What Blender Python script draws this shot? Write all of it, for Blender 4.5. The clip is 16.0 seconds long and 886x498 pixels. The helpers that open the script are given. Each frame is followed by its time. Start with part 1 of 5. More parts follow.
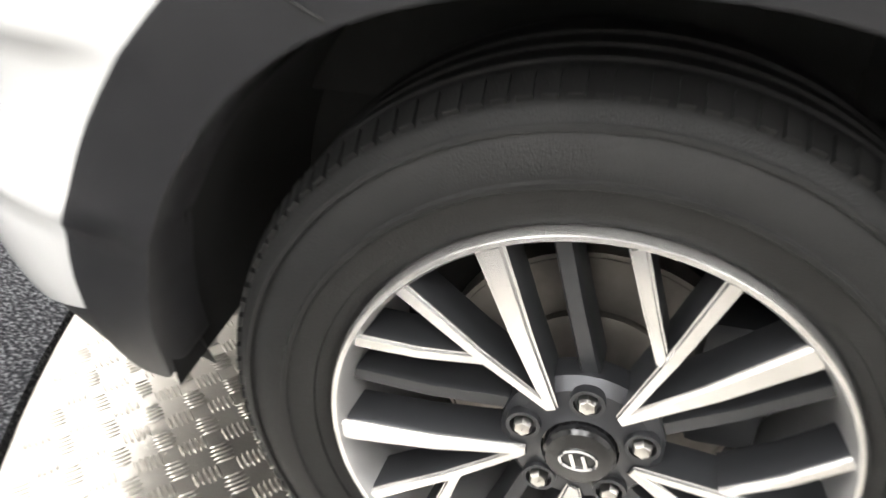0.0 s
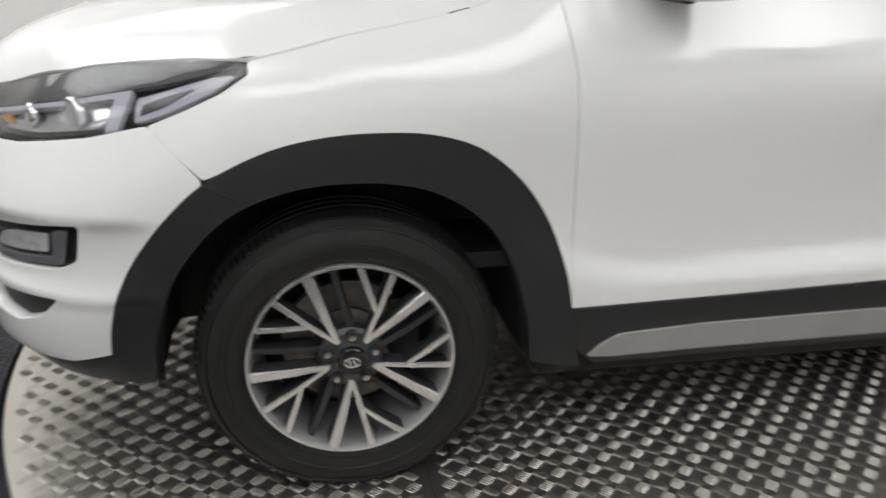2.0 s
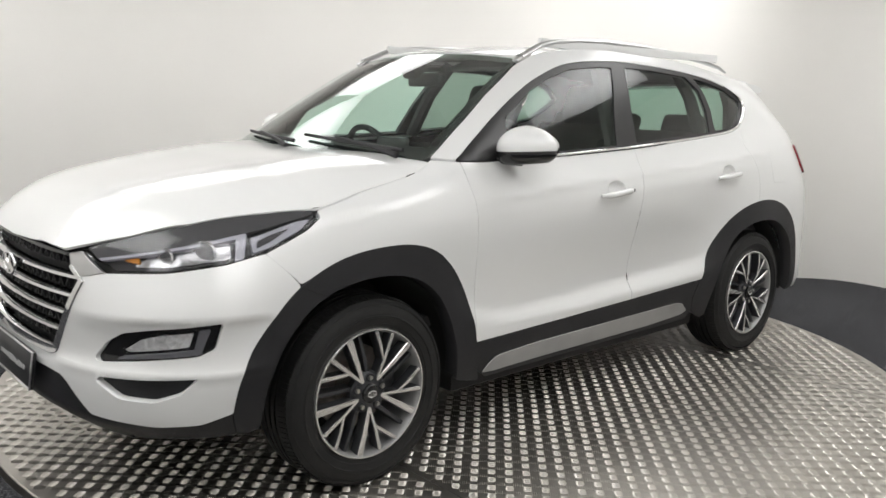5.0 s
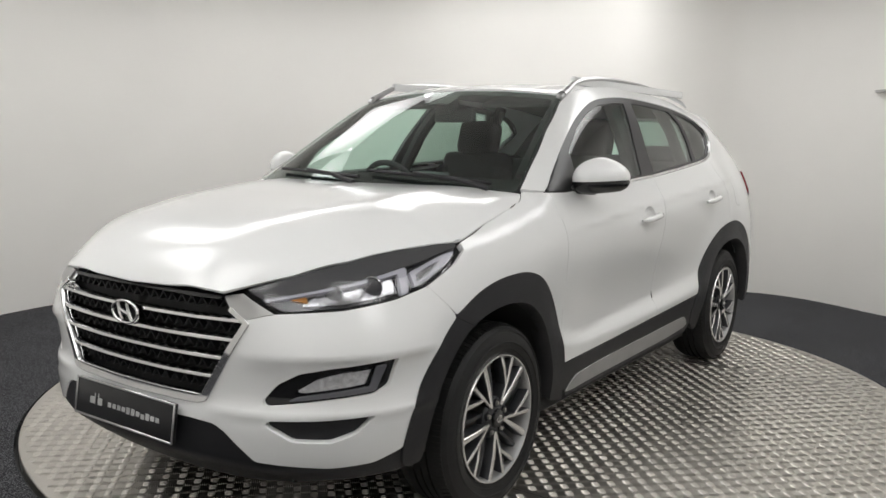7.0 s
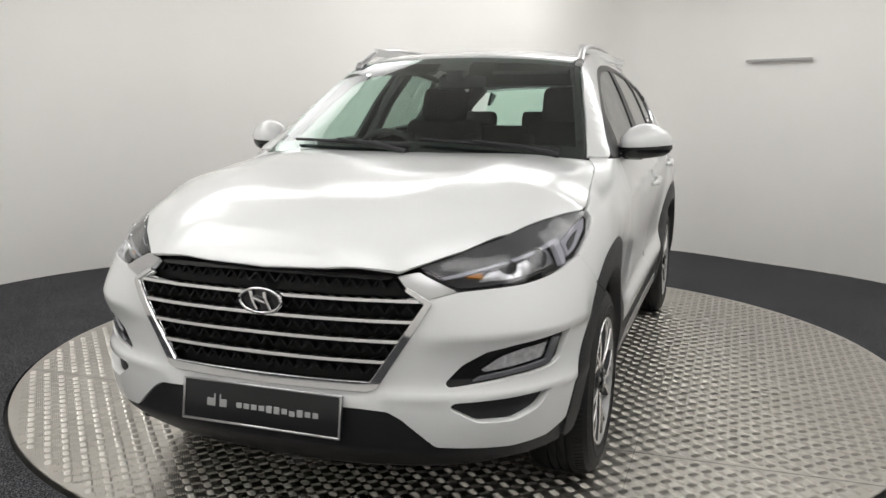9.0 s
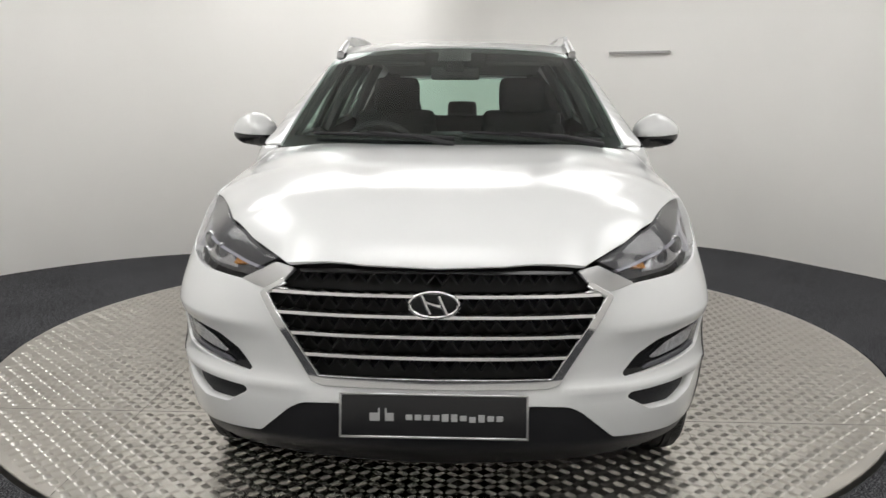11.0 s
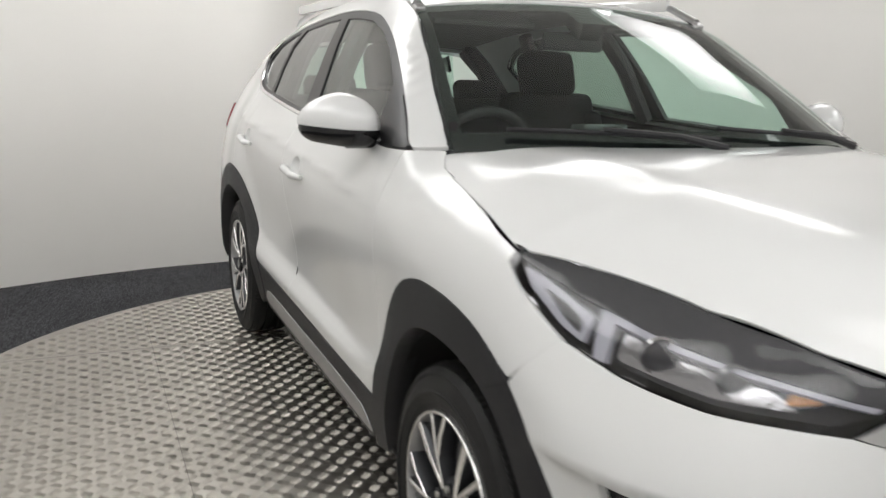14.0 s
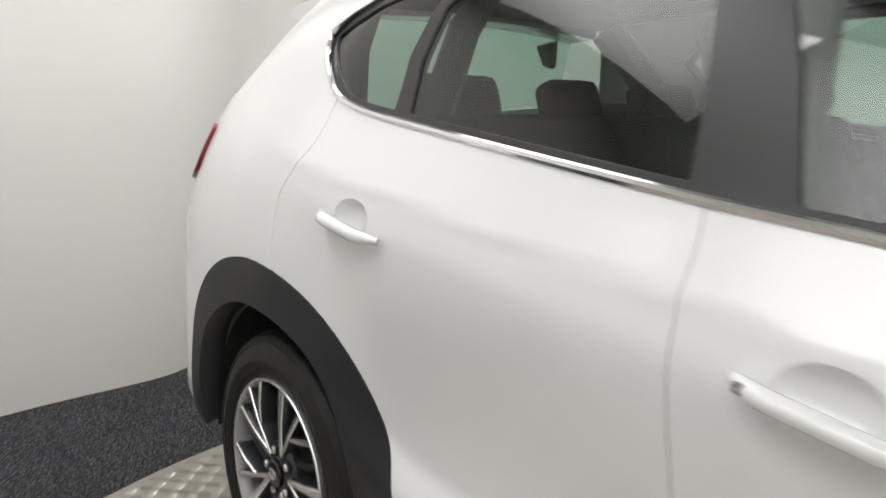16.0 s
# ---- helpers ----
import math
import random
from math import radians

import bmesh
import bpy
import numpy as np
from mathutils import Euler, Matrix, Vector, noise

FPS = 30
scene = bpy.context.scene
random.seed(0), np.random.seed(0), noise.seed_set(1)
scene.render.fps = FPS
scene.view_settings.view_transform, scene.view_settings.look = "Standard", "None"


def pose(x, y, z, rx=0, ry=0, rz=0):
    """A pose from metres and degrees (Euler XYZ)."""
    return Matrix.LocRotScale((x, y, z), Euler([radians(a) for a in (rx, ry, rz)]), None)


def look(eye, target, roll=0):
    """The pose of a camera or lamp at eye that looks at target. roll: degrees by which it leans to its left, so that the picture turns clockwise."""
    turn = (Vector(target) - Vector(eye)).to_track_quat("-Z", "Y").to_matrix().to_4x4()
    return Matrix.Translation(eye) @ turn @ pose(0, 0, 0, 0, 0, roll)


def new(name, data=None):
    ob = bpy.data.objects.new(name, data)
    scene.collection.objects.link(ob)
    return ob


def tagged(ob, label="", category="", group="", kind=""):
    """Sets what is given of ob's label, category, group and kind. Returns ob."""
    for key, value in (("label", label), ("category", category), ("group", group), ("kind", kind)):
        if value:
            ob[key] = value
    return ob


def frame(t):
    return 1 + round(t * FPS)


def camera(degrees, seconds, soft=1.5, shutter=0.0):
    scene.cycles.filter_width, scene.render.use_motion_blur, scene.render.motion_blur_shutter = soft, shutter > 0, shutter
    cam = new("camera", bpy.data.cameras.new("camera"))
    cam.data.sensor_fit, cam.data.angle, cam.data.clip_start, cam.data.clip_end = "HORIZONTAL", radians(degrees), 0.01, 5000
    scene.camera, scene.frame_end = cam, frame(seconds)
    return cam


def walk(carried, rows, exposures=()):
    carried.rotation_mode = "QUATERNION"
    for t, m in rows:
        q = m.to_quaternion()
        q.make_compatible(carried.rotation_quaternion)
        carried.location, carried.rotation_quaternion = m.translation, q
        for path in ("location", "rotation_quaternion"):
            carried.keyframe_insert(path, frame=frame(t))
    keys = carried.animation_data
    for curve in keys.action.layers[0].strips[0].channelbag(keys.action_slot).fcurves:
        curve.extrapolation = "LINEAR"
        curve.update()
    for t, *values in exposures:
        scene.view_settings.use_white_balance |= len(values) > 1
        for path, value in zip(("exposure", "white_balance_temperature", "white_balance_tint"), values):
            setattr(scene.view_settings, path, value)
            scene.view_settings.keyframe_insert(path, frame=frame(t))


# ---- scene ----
cam = camera(56.3, 16.0, shutter=0.4)
PATH = [
    (0, (1.339, 1.438, 0.913), (1.717, -0.196, -0.177), 1.0),
    (0.5, (1.348, 1.773, 1.106), (1.62, 0.058, 0.112), 1.4),
    (1, (1.323, 2.089, 1.242), (1.504, 0.301, 0.364), 1.8),
    (1.5, (1.307, 2.337, 1.269), (1.416, 0.496, 0.495), 1.4),
    (2, (1.469, 2.561, 1.254), (1.097, 0.728, 0.544), 1.2),
    (2.5, (1.64, 2.649, 1.412), (0.882, 0.951, 0.677), 1.3),
    (3, (1.889, 2.916, 1.411), (0.903, 1.287, 0.8), 2.0),
    (5.5, (3.263, 3.142, 1.367), (1.888, 1.727, 1.042), 1.0),
    (6, (3.461, 2.904, 1.36), (2.007, 1.562, 1.07), 0.8),
    (6.5, (3.659, 2.661, 1.345), (2.123, 1.407, 1.082), 0.7),
    (7, (3.84, 2.418, 1.356), (2.225, 1.269, 1.094), 0.5),
    (7.5, (3.997, 2.158, 1.359), (2.308, 1.124, 1.082), 0.5),
    (8, (4.133, 1.888, 1.36), (2.383, 0.973, 1.045), 0.3),
    (8.5, (4.24, 1.601, 1.367), (2.433, 0.815, 1.024), 0.2),
    (9, (4.348, 1.321, 1.353), (2.49, 0.662, 1.016), 0.2),
    (11.5, (4.542, -0.177, 1.372), (2.579, -0.129, 0.997), 0.0),
    (12, (4.491, -0.488, 1.372), (2.535, -0.307, 0.993), -0.1),
    (12.5, (4.263, -0.842, 1.321), (2.33, -0.5, 0.94), 0.3),
    (13, (3.909, -1.158, 1.342), (2.007, -0.677, 0.953), 0.1),
    (13.5, (3.482, -1.409, 1.375), (1.631, -0.775, 0.962), 0.5),
    (14, (2.942, -1.628, 1.342), (1.152, -0.835, 0.934), 1.8),
    (14.5, (2.377, -1.766, 1.37), (0.644, -0.846, 0.983), 1.9),
    (15, (1.689, -1.788, 1.367), (0.017, -0.77, 0.957), 2.3),
    (15.3, (1.281, -1.804, 1.325), (-0.359, -0.734, 0.92), 2.5),
    (15.7, (0.786, -1.809, 1.336), (-0.807, -0.666, 0.937), 2.7),
    (16, (0.389, -1.745, 1.323), (-1.152, -0.539, 0.914), 2.6),
]
walk(cam, [(t, look(eye, target, roll)) for t, eye, target, roll in PATH],
     exposures=[(0, 1.4, 6550, 10), (0.5, 1, 6450, 10), (1, 0.2, 6400, 10), (1.5, -0.15, 6400, 10), (2, -0.1, 6400, 10), (2.5, 0, 6400, 10), (3.2, 0.08, 6400, 10), (5.5, -0.2, 6500, 10), (7, -0.38, 6500, 10), (9, -0.34, 6500, 10), (12.5, -0.36, 6500, 10), (14.5, -0.34, 6500, 10), (16, -0.22, 6500, 10)])

# ---- world and light ----
world = bpy.data.worlds.new("world")
scene.world = world
world.use_nodes = True
world.node_tree.nodes["Background"].inputs[0].default_value = (0.6, 0.6, 0.6, 1)
world.node_tree.nodes["Background"].inputs[1].default_value = 0.02
CEILING = 2.95
LAMP_STRENGTH = 5.3


# ---- materials ----
def material(name, color=(0.5, 0.5, 0.5), rough=0.5, metal=0.0, coat=0.0, coat_rough=0.03, spec=0.5, emit=0.0,
             vary=0.0, vary_scale=8.0, bump=0.0, bump_scale=200.0, rough_vary=0.0):
    m = bpy.data.materials.new(name)
    m.use_nodes = True
    nt = m.node_tree
    b = nt.nodes["Principled BSDF"]
    b.inputs["Base Color"].default_value = (*color, 1)
    b.inputs["Roughness"].default_value = rough
    b.inputs["Metallic"].default_value = metal
    b.inputs["Coat Weight"].default_value = coat
    b.inputs["Coat Roughness"].default_value = coat_rough
    b.inputs["Specular IOR Level"].default_value = spec
    if emit:
        b.inputs["Emission Color"].default_value = (*color, 1)
        b.inputs["Emission Strength"].default_value = emit
    if vary or bump or rough_vary:
        geo = nt.nodes.new("ShaderNodeNewGeometry")
    if vary or rough_vary:
        n1 = nt.nodes.new("ShaderNodeTexNoise")
        n1.inputs["Scale"].default_value = vary_scale
        n1.inputs["Detail"].default_value = 6
        nt.links.new(geo.outputs["Position"], n1.inputs["Vector"])
    if vary:
        r = nt.nodes.new("ShaderNodeMapRange")
        r.inputs["From Min"].default_value, r.inputs["From Max"].default_value = 0.25, 0.75
        r.inputs["To Min"].default_value, r.inputs["To Max"].default_value = 1 - vary, 1 + vary
        mix = nt.nodes.new("ShaderNodeMix")
        mix.data_type, mix.blend_type = "RGBA", "MULTIPLY"
        mix.inputs[0].default_value = 1
        mix.inputs[6].default_value = (*color, 1)
        nt.links.new(n1.outputs["Fac"], r.inputs["Value"])
        nt.links.new(r.outputs["Result"], mix.inputs[7])
        nt.links.new(mix.outputs[2], b.inputs["Base Color"])
    if rough_vary:
        r2 = nt.nodes.new("ShaderNodeMapRange")
        r2.inputs["To Min"].default_value, r2.inputs["To Max"].default_value = rough - rough_vary, rough + rough_vary
        nt.links.new(n1.outputs["Fac"], r2.inputs["Value"])
        nt.links.new(r2.outputs["Result"], b.inputs["Roughness"])
    if bump:
        n2 = nt.nodes.new("ShaderNodeTexNoise")
        n2.inputs["Scale"].default_value = bump_scale
        n2.inputs["Detail"].default_value = 3
        nt.links.new(geo.outputs["Position"], n2.inputs["Vector"])
        bp = nt.nodes.new("ShaderNodeBump")
        bp.inputs["Strength"].default_value = bump
        bp.inputs["Distance"].default_value = 0.002
        nt.links.new(n2.outputs["Fac"], bp.inputs["Height"])
        nt.links.new(bp.outputs["Normal"], b.inputs["Normal"])
    return m


def glass(name, tint, gloss=0.9, ior=1.5):
    m = bpy.data.materials.new(name)
    m.use_nodes = True
    nt = m.node_tree
    nt.nodes.remove(nt.nodes["Principled BSDF"])
    out = nt.nodes["Material Output"]
    tr, gl = nt.nodes.new("ShaderNodeBsdfTransparent"), nt.nodes.new("ShaderNodeBsdfGlossy")
    tr.inputs[0].default_value = (*tint, 1)
    gl.inputs["Roughness"].default_value = 0.01
    gl.inputs[0].default_value = (gloss, gloss, gloss, 1)
    lw, mx = nt.nodes.new("ShaderNodeLayerWeight"), nt.nodes.new("ShaderNodeMixShader")
    lw.inputs["Blend"].default_value = 0.5
    power, span = nt.nodes.new("ShaderNodeMath"), nt.nodes.new("ShaderNodeMapRange")
    power.operation = "POWER"
    power.inputs[1].default_value = 4.5
    f0 = 1.5 * ((ior - 1) / (ior + 1)) ** 2
    span.inputs["To Min"].default_value = f0
    nt.links.new(lw.outputs["Facing"], power.inputs[0])
    nt.links.new(power.outputs[0], span.inputs["Value"])
    nt.links.new(span.outputs["Result"], mx.inputs[0])
    nt.links.new(tr.outputs[0], mx.inputs[1])
    nt.links.new(gl.outputs[0], mx.inputs[2])
    nt.links.new(mx.outputs[0], out.inputs["Surface"])
    return m


PAINT = material("white_paint", (0.80, 0.805, 0.80), 0.34, coat=1.0, coat_rough=0.11)
CLAD = material("black_cladding", (0.017, 0.017, 0.019), 0.48, spec=0.35, vary=0.12, vary_scale=14, bump=0.25, bump_scale=900)
DARK = material("dark_inner", (0.012, 0.012, 0.012), 0.8)
TRIM = material("satin_black", (0.014, 0.014, 0.015), 0.36)
GLOSSBLACK = material("gloss_black", (0.012, 0.012, 0.013), 0.12)
CHROME = material("chrome", (0.80, 0.80, 0.80), 0.10, metal=1.0)
SATIN = material("satin_silver", (0.55, 0.55, 0.55), 0.30, metal=1.0)
SKID = material("silver_plastic", (0.36, 0.36, 0.36), 0.42, metal=0.4, vary=0.06)
TYRE = material("rubber", (0.011, 0.011, 0.011), 0.55, spec=0.35, vary=0.25, vary_scale=20, bump=0.3, bump_scale=500)
ALLOY = material("machined_alloy", (0.74, 0.73, 0.72), 0.26, metal=0.85, vary=0.05, vary_scale=30)
GUN = material("dark_alloy", (0.06, 0.062, 0.067), 0.34, metal=0.6, vary=0.1)
DISC = material("brake_iron", (0.25, 0.23, 0.21), 0.42, metal=0.8, vary=0.25, vary_scale=30)
WINDSCREEN = glass("windscreen_glass", (0.80, 0.93, 0.87))
SIDEGLASS = glass("side_glass", (0.72, 0.90, 0.82))
PRIVACY = glass("rear_glass", (0.36, 0.46, 0.41))
CLEAR = glass("lamp_cover", (0.94, 0.94, 0.95), ior=1.4)
CABIN = material("cabin_plastic", (0.035, 0.035, 0.036), 0.65, vary=0.12, vary_scale=30)
SEAT = material("seat_cloth", (0.024, 0.024, 0.025), 0.85, vary=0.2, vary_scale=60, spec=0.2)
LINER = material("roof_liner", (0.075, 0.075, 0.072), 0.9)
REDLENS = material("red_lens", (0.22, 0.012, 0.018), 0.12, coat=0.6)
AMBER = material("amber_lens", (0.55, 0.22, 0.03), 0.2)
LAMPGREY = material("lamp_grey", (0.05, 0.05, 0.053), 0.5, spec=0.35, vary=0.1, vary_scale=20)
LAMPBOWL = material("lamp_bowl", (0.42, 0.42, 0.43), 0.16, metal=0.95, bump=1.0, bump_scale=42)
FOGLENS = material("fog_reflector", (0.72, 0.72, 0.72), 0.35, metal=0.25, bump=1.0, bump_scale=70, vary=0.35, vary_scale=60)
LAMPBACK = material("lamp_housing", (0.045, 0.045, 0.048), 0.22, metal=0.3)
LIGHTBAR = material("light_guide", (0.40, 0.40, 0.45), 0.25)
FOGBAR = material("fog_light_guide", (0.20, 0.20, 0.22), 0.2, metal=0.4)
LATTICE = material("lattice_black", (0.010, 0.010, 0.011), 0.3, spec=0.25)
NUT = material("nut_steel", (0.5, 0.49, 0.47), 0.28, metal=1.0)
PLATE = material("plate_black", (0.012, 0.012, 0.013), 0.3)
PRINT = material("plate_print", (0.42, 0.42, 0.42), 0.5)
CARPET = material("carpet", (0.050, 0.051, 0.055), 0.95, bump=1.0, bump_scale=260, spec=0.1)


def fleck(m, fine=150.0, broad=2.2):
    """Mixed dark and pale loops, with a slow drift from tread."""
    nt = m.node_tree
    geo = nt.nodes.new("ShaderNodeNewGeometry")
    small, big = nt.nodes.new("ShaderNodeTexNoise"), nt.nodes.new("ShaderNodeTexNoise")
    small.inputs["Scale"].default_value, small.inputs["Detail"].default_value = fine, 2
    big.inputs["Scale"].default_value, big.inputs["Detail"].default_value = broad, 3
    ramp = nt.nodes.new("ShaderNodeValToRGB")
    ramp.color_ramp.elements[0].position, ramp.color_ramp.elements[0].color = 0.36, (0.012, 0.012, 0.014, 1)
    ramp.color_ramp.elements[1].position, ramp.color_ramp.elements[1].color = 0.68, (0.17, 0.172, 0.18, 1)
    mid = ramp.color_ramp.elements.new(0.52)
    mid.color = (0.042, 0.043, 0.047, 1)
    drift, mix = nt.nodes.new("ShaderNodeMapRange"), nt.nodes.new("ShaderNodeMix")
    drift.inputs["To Min"].default_value, drift.inputs["To Max"].default_value = 0.7, 1.3
    mix.data_type, mix.blend_type = "RGBA", "MULTIPLY"
    mix.inputs[0].default_value = 1
    for n in (small, big):
        nt.links.new(geo.outputs["Position"], n.inputs["Vector"])
    nt.links.new(small.outputs["Fac"], ramp.inputs[0])
    nt.links.new(big.outputs["Fac"], drift.inputs["Value"])
    nt.links.new(ramp.outputs[0], mix.inputs[6])
    nt.links.new(drift.outputs[0], mix.inputs[7])
    nt.links.new(mix.outputs[2], nt.nodes["Principled BSDF"].inputs["Base Color"])


fleck(CARPET)
WALL = material("wall_paint", (0.83, 0.815, 0.785), 0.62, vary=0.025, vary_scale=1.1, bump=0.05, bump_scale=90)
CEIL = material("ceiling_paint", (0.80, 0.79, 0.775), 0.7, vary=0.03, vary_scale=1.3)
STEEL = material("tread_plate", (0.55, 0.525, 0.485), 0.31, metal=0.95, vary=0.07, vary_scale=2.2, rough_vary=0.05, bump=0.15, bump_scale=140)
TREAD = material("tread_bar", (0.54, 0.517, 0.477), 0.33, metal=0.95, vary=0.08, vary_scale=5, rough_vary=0.05)
GAPBLACK = material("gap_black", (0.01, 0.01, 0.01), 0.6)
LAMP = material("lamp_diffuser", (1.0, 0.995, 0.985), 0.5, emit=LAMP_STRENGTH)


def soft_panel(m):
    """Emission brightest along the added panel's middle, faded to its edges to soften reflections."""
    nt = m.node_tree
    tc, sub, sq, sep = nt.nodes.new("ShaderNodeTexCoord"), nt.nodes.new("ShaderNodeVectorMath"), nt.nodes.new("ShaderNodeVectorMath"), nt.nodes.new("ShaderNodeSeparateXYZ")
    sub.operation, sq.operation = "MULTIPLY_ADD", "MULTIPLY"
    sub.inputs[1].default_value, sub.inputs[2].default_value = (2, 2, 2), (-1, -1, -1)
    nt.links.new(tc.outputs["Generated"], sub.inputs[0])
    nt.links.new(sub.outputs[0], sq.inputs[0])
    nt.links.new(sub.outputs[0], sq.inputs[1])
    nt.links.new(sq.outputs[0], sep.inputs[0])
    fade = []
    for k in (0, 1):
        n = nt.nodes.new("ShaderNodeMapRange")
        n.interpolation_type = "SMOOTHSTEP"
        n.inputs["From Min"].default_value, n.inputs["From Max"].default_value = 0.0, 1.0
        n.inputs["To Min"].default_value, n.inputs["To Max"].default_value = 1.0, 0.45
        nt.links.new(sep.outputs[k], n.inputs["Value"])
        fade.append(n)
    prod, gain = nt.nodes.new("ShaderNodeMath"), nt.nodes.new("ShaderNodeMath")
    prod.operation = gain.operation = "MULTIPLY"
    nt.links.new(fade[0].outputs[0], prod.inputs[0])
    nt.links.new(fade[1].outputs[0], prod.inputs[1])
    nt.links.new(prod.outputs[0], gain.inputs[0])
    gain.inputs[1].default_value = LAMP_STRENGTH
    nt.links.new(gain.outputs[0], nt.nodes["Principled BSDF"].inputs["Emission Strength"])


soft_panel(LAMP)
LAMPBODY = material("lamp_body", (0.7, 0.7, 0.7), 0.5)
TRUNK = material("trunking", (0.42, 0.41, 0.40), 0.5)


# ---- mesh helpers ----
def part(name, bm, mat, parent=None, label="", smooth=True, mats=None):
    me = bpy.data.meshes.new(name)
    bm.normal_update()
    bm.to_mesh(me)
    bm.free()
    for mm in (mats or [mat]):
        me.materials.append(mm)
    if smooth:
        me.shade_smooth()
        me.set_sharp_from_angle(angle=radians(38))
    ob = new(name, me)
    ob.parent = parent
    if label:
        ob["label"] = label
    return ob


def empty(name, x=0.0, y=0.0, z=0.0):
    ob = new(name)
    ob.empty_display_size = 0.1
    ob.location = (x, y, z)
    return ob


def box(bm, cx, cy, cz, sx, sy, sz, rot=None, bevel=0.0, seg=2):
    r = bmesh.ops.create_cube(bm, size=1)
    vs = r["verts"]
    bmesh.ops.scale(bm, vec=(sx, sy, sz), verts=vs)
    if bevel:
        es = list({e for v in vs for e in v.link_edges})
        rr = bmesh.ops.bevel(bm, geom=es, offset=bevel, segments=seg, affect="EDGES", profile=0.6)
        vs = list({v for f in rr["faces"] for v in f.verts} | {v for v in vs if v.is_valid})
    if rot is not None:
        bmesh.ops.rotate(bm, verts=vs, cent=(0, 0, 0), matrix=rot)
    bmesh.ops.translate(bm, vec=(cx, cy, cz), verts=vs)
    return vs


def turn_y(bm, profile, seg, centre=(0, 0, 0), side=1, a0=0.0, a1=math.tau, closed_profile=False):
    """Spin (radius, y) rows about the y axis through centre."""
    full = abs(a1 - a0 - math.tau) < 1e-6
    n = seg if full else seg + 1
    rings = []
    for i in range(n):
        a = a0 + (a1 - a0) * i / seg
        rings.append([bm.verts.new((centre[0] + r * math.sin(a), centre[1] + side * y, centre[2] + r * math.cos(a))) for r, y in profile])
    k = len(profile)
    for i in range(seg):
        p, q = rings[i], rings[(i + 1) % n]
        for j in range(k if closed_profile else k - 1):
            a, b, c, d = p[j], p[(j + 1) % k], q[(j + 1) % k], q[j]
            bm.faces.new((a, b, c, d) if side > 0 else (d, c, b, a))


def tube(bm, pts, radius, seg=8, flat=1.0, cap=True):
    """A pipe along pts; flat squeezes it along z."""
    rings = []
    for i, p in enumerate(pts):
        p = Vector(p)
        d = (Vector(pts[min(i + 1, len(pts) - 1)]) - Vector(pts[max(i - 1, 0)])).normalized()
        a = d.cross(Vector((0, 0, 1)))
        a = a.normalized() if a.length > 1e-3 else Vector((1, 0, 0))
        b = a.cross(d).normalized()
        rr = radius[i] if isinstance(radius, (list, tuple)) else radius
        rings.append([bm.verts.new(p + a * rr * math.cos(math.tau * k / seg) + b * rr * flat * math.sin(math.tau * k / seg)) for k in range(seg)])
    for p, q in zip(rings, rings[1:]):
        for k in range(seg):
            bm.faces.new((p[k], p[(k + 1) % seg], q[(k + 1) % seg], q[k]))
    if cap:
        bm.faces.new(rings[0][::-1])
        bm.faces.new(rings[-1])


def pchip(xs, ys, x):
    xs, ys = np.asarray(xs, float), np.asarray(ys, float)
    x = np.clip(x, xs[0], xs[-1])
    h, dl = np.diff(xs), np.diff(ys) / np.diff(xs)
    m = np.zeros(len(xs))
    for k in range(1, len(xs) - 1):
        if dl[k - 1] * dl[k] > 0:
            w1, w2 = 2 * h[k] + h[k - 1], h[k] + 2 * h[k - 1]
            m[k] = (w1 + w2) / (w1 / dl[k - 1] + w2 / dl[k])
    m[0], m[-1] = dl[0], dl[-1]
    k = np.clip(np.searchsorted(xs, x) - 1, 0, len(h) - 1)
    t = (x - xs[k]) / h[k]
    return ((2 * t**3 - 3 * t**2 + 1) * ys[k] + (t**3 - 2 * t**2 + t) * h[k] * m[k] + (-2 * t**3 + 3 * t**2) * ys[k + 1] + (t**3 - t**2) * h[k] * m[k + 1])


# ---- the car's skin ----
# Plan outline of the left half, from the nose round to the tail.
PLAN = [(2.250, 0), (2.246, 0.15), (2.233, 0.30), (2.192, 0.502), (2.124, 0.658), (2.034, 0.768), (1.917, 0.845), (1.78, 0.887), (1.6, 0.909),
        (1.335, 0.918), (1.0, 0.911), (0.8, 0.906), (0.0, 0.906), (-0.8, 0.91), (-1.1, 0.917), (-1.335, 0.924), (-1.6, 0.922), (-1.85, 0.900),
        (-2.0, 0.865), (-2.12, 0.775), (-2.2, 0.55), (-2.23, 0.3), (-2.24, 0)]
pl = np.array(PLAN)
raw = np.r_[0, np.cumsum(np.hypot(*np.diff(pl, axis=0).T))]
US = np.linspace(0, raw[-1], 900)
PX = np.array([pchip(raw, pl[:, 0], u) for u in US])
PY = np.array([pchip(raw, pl[:, 1], u) for u in US])
kern = np.hanning(41) / np.hanning(41).sum()
PX = np.convolve(np.r_[PX[40:0:-1], PX, PX[-2:-42:-1]], kern, "same")[40:-40]
PY = np.convolve(np.r_[-PY[40:0:-1], PY, -PY[-2:-42:-1]], kern, "same")[40:-40]
TX, TY = np.gradient(PX), np.gradient(PY)
TL = np.hypot(TX, TY)
NX, NY = TY / TL, -TX / TL


def u_of(x, y):
    """The plan parameter nearest to a place."""
    return float(US[np.argmin((PX - x) ** 2 + (PY - y) ** 2)])


def u_x(x):
    return float(np.interp(-x, -PX, US))


def out(y, x):
    return y - float(np.interp(-x, -PX, PY))


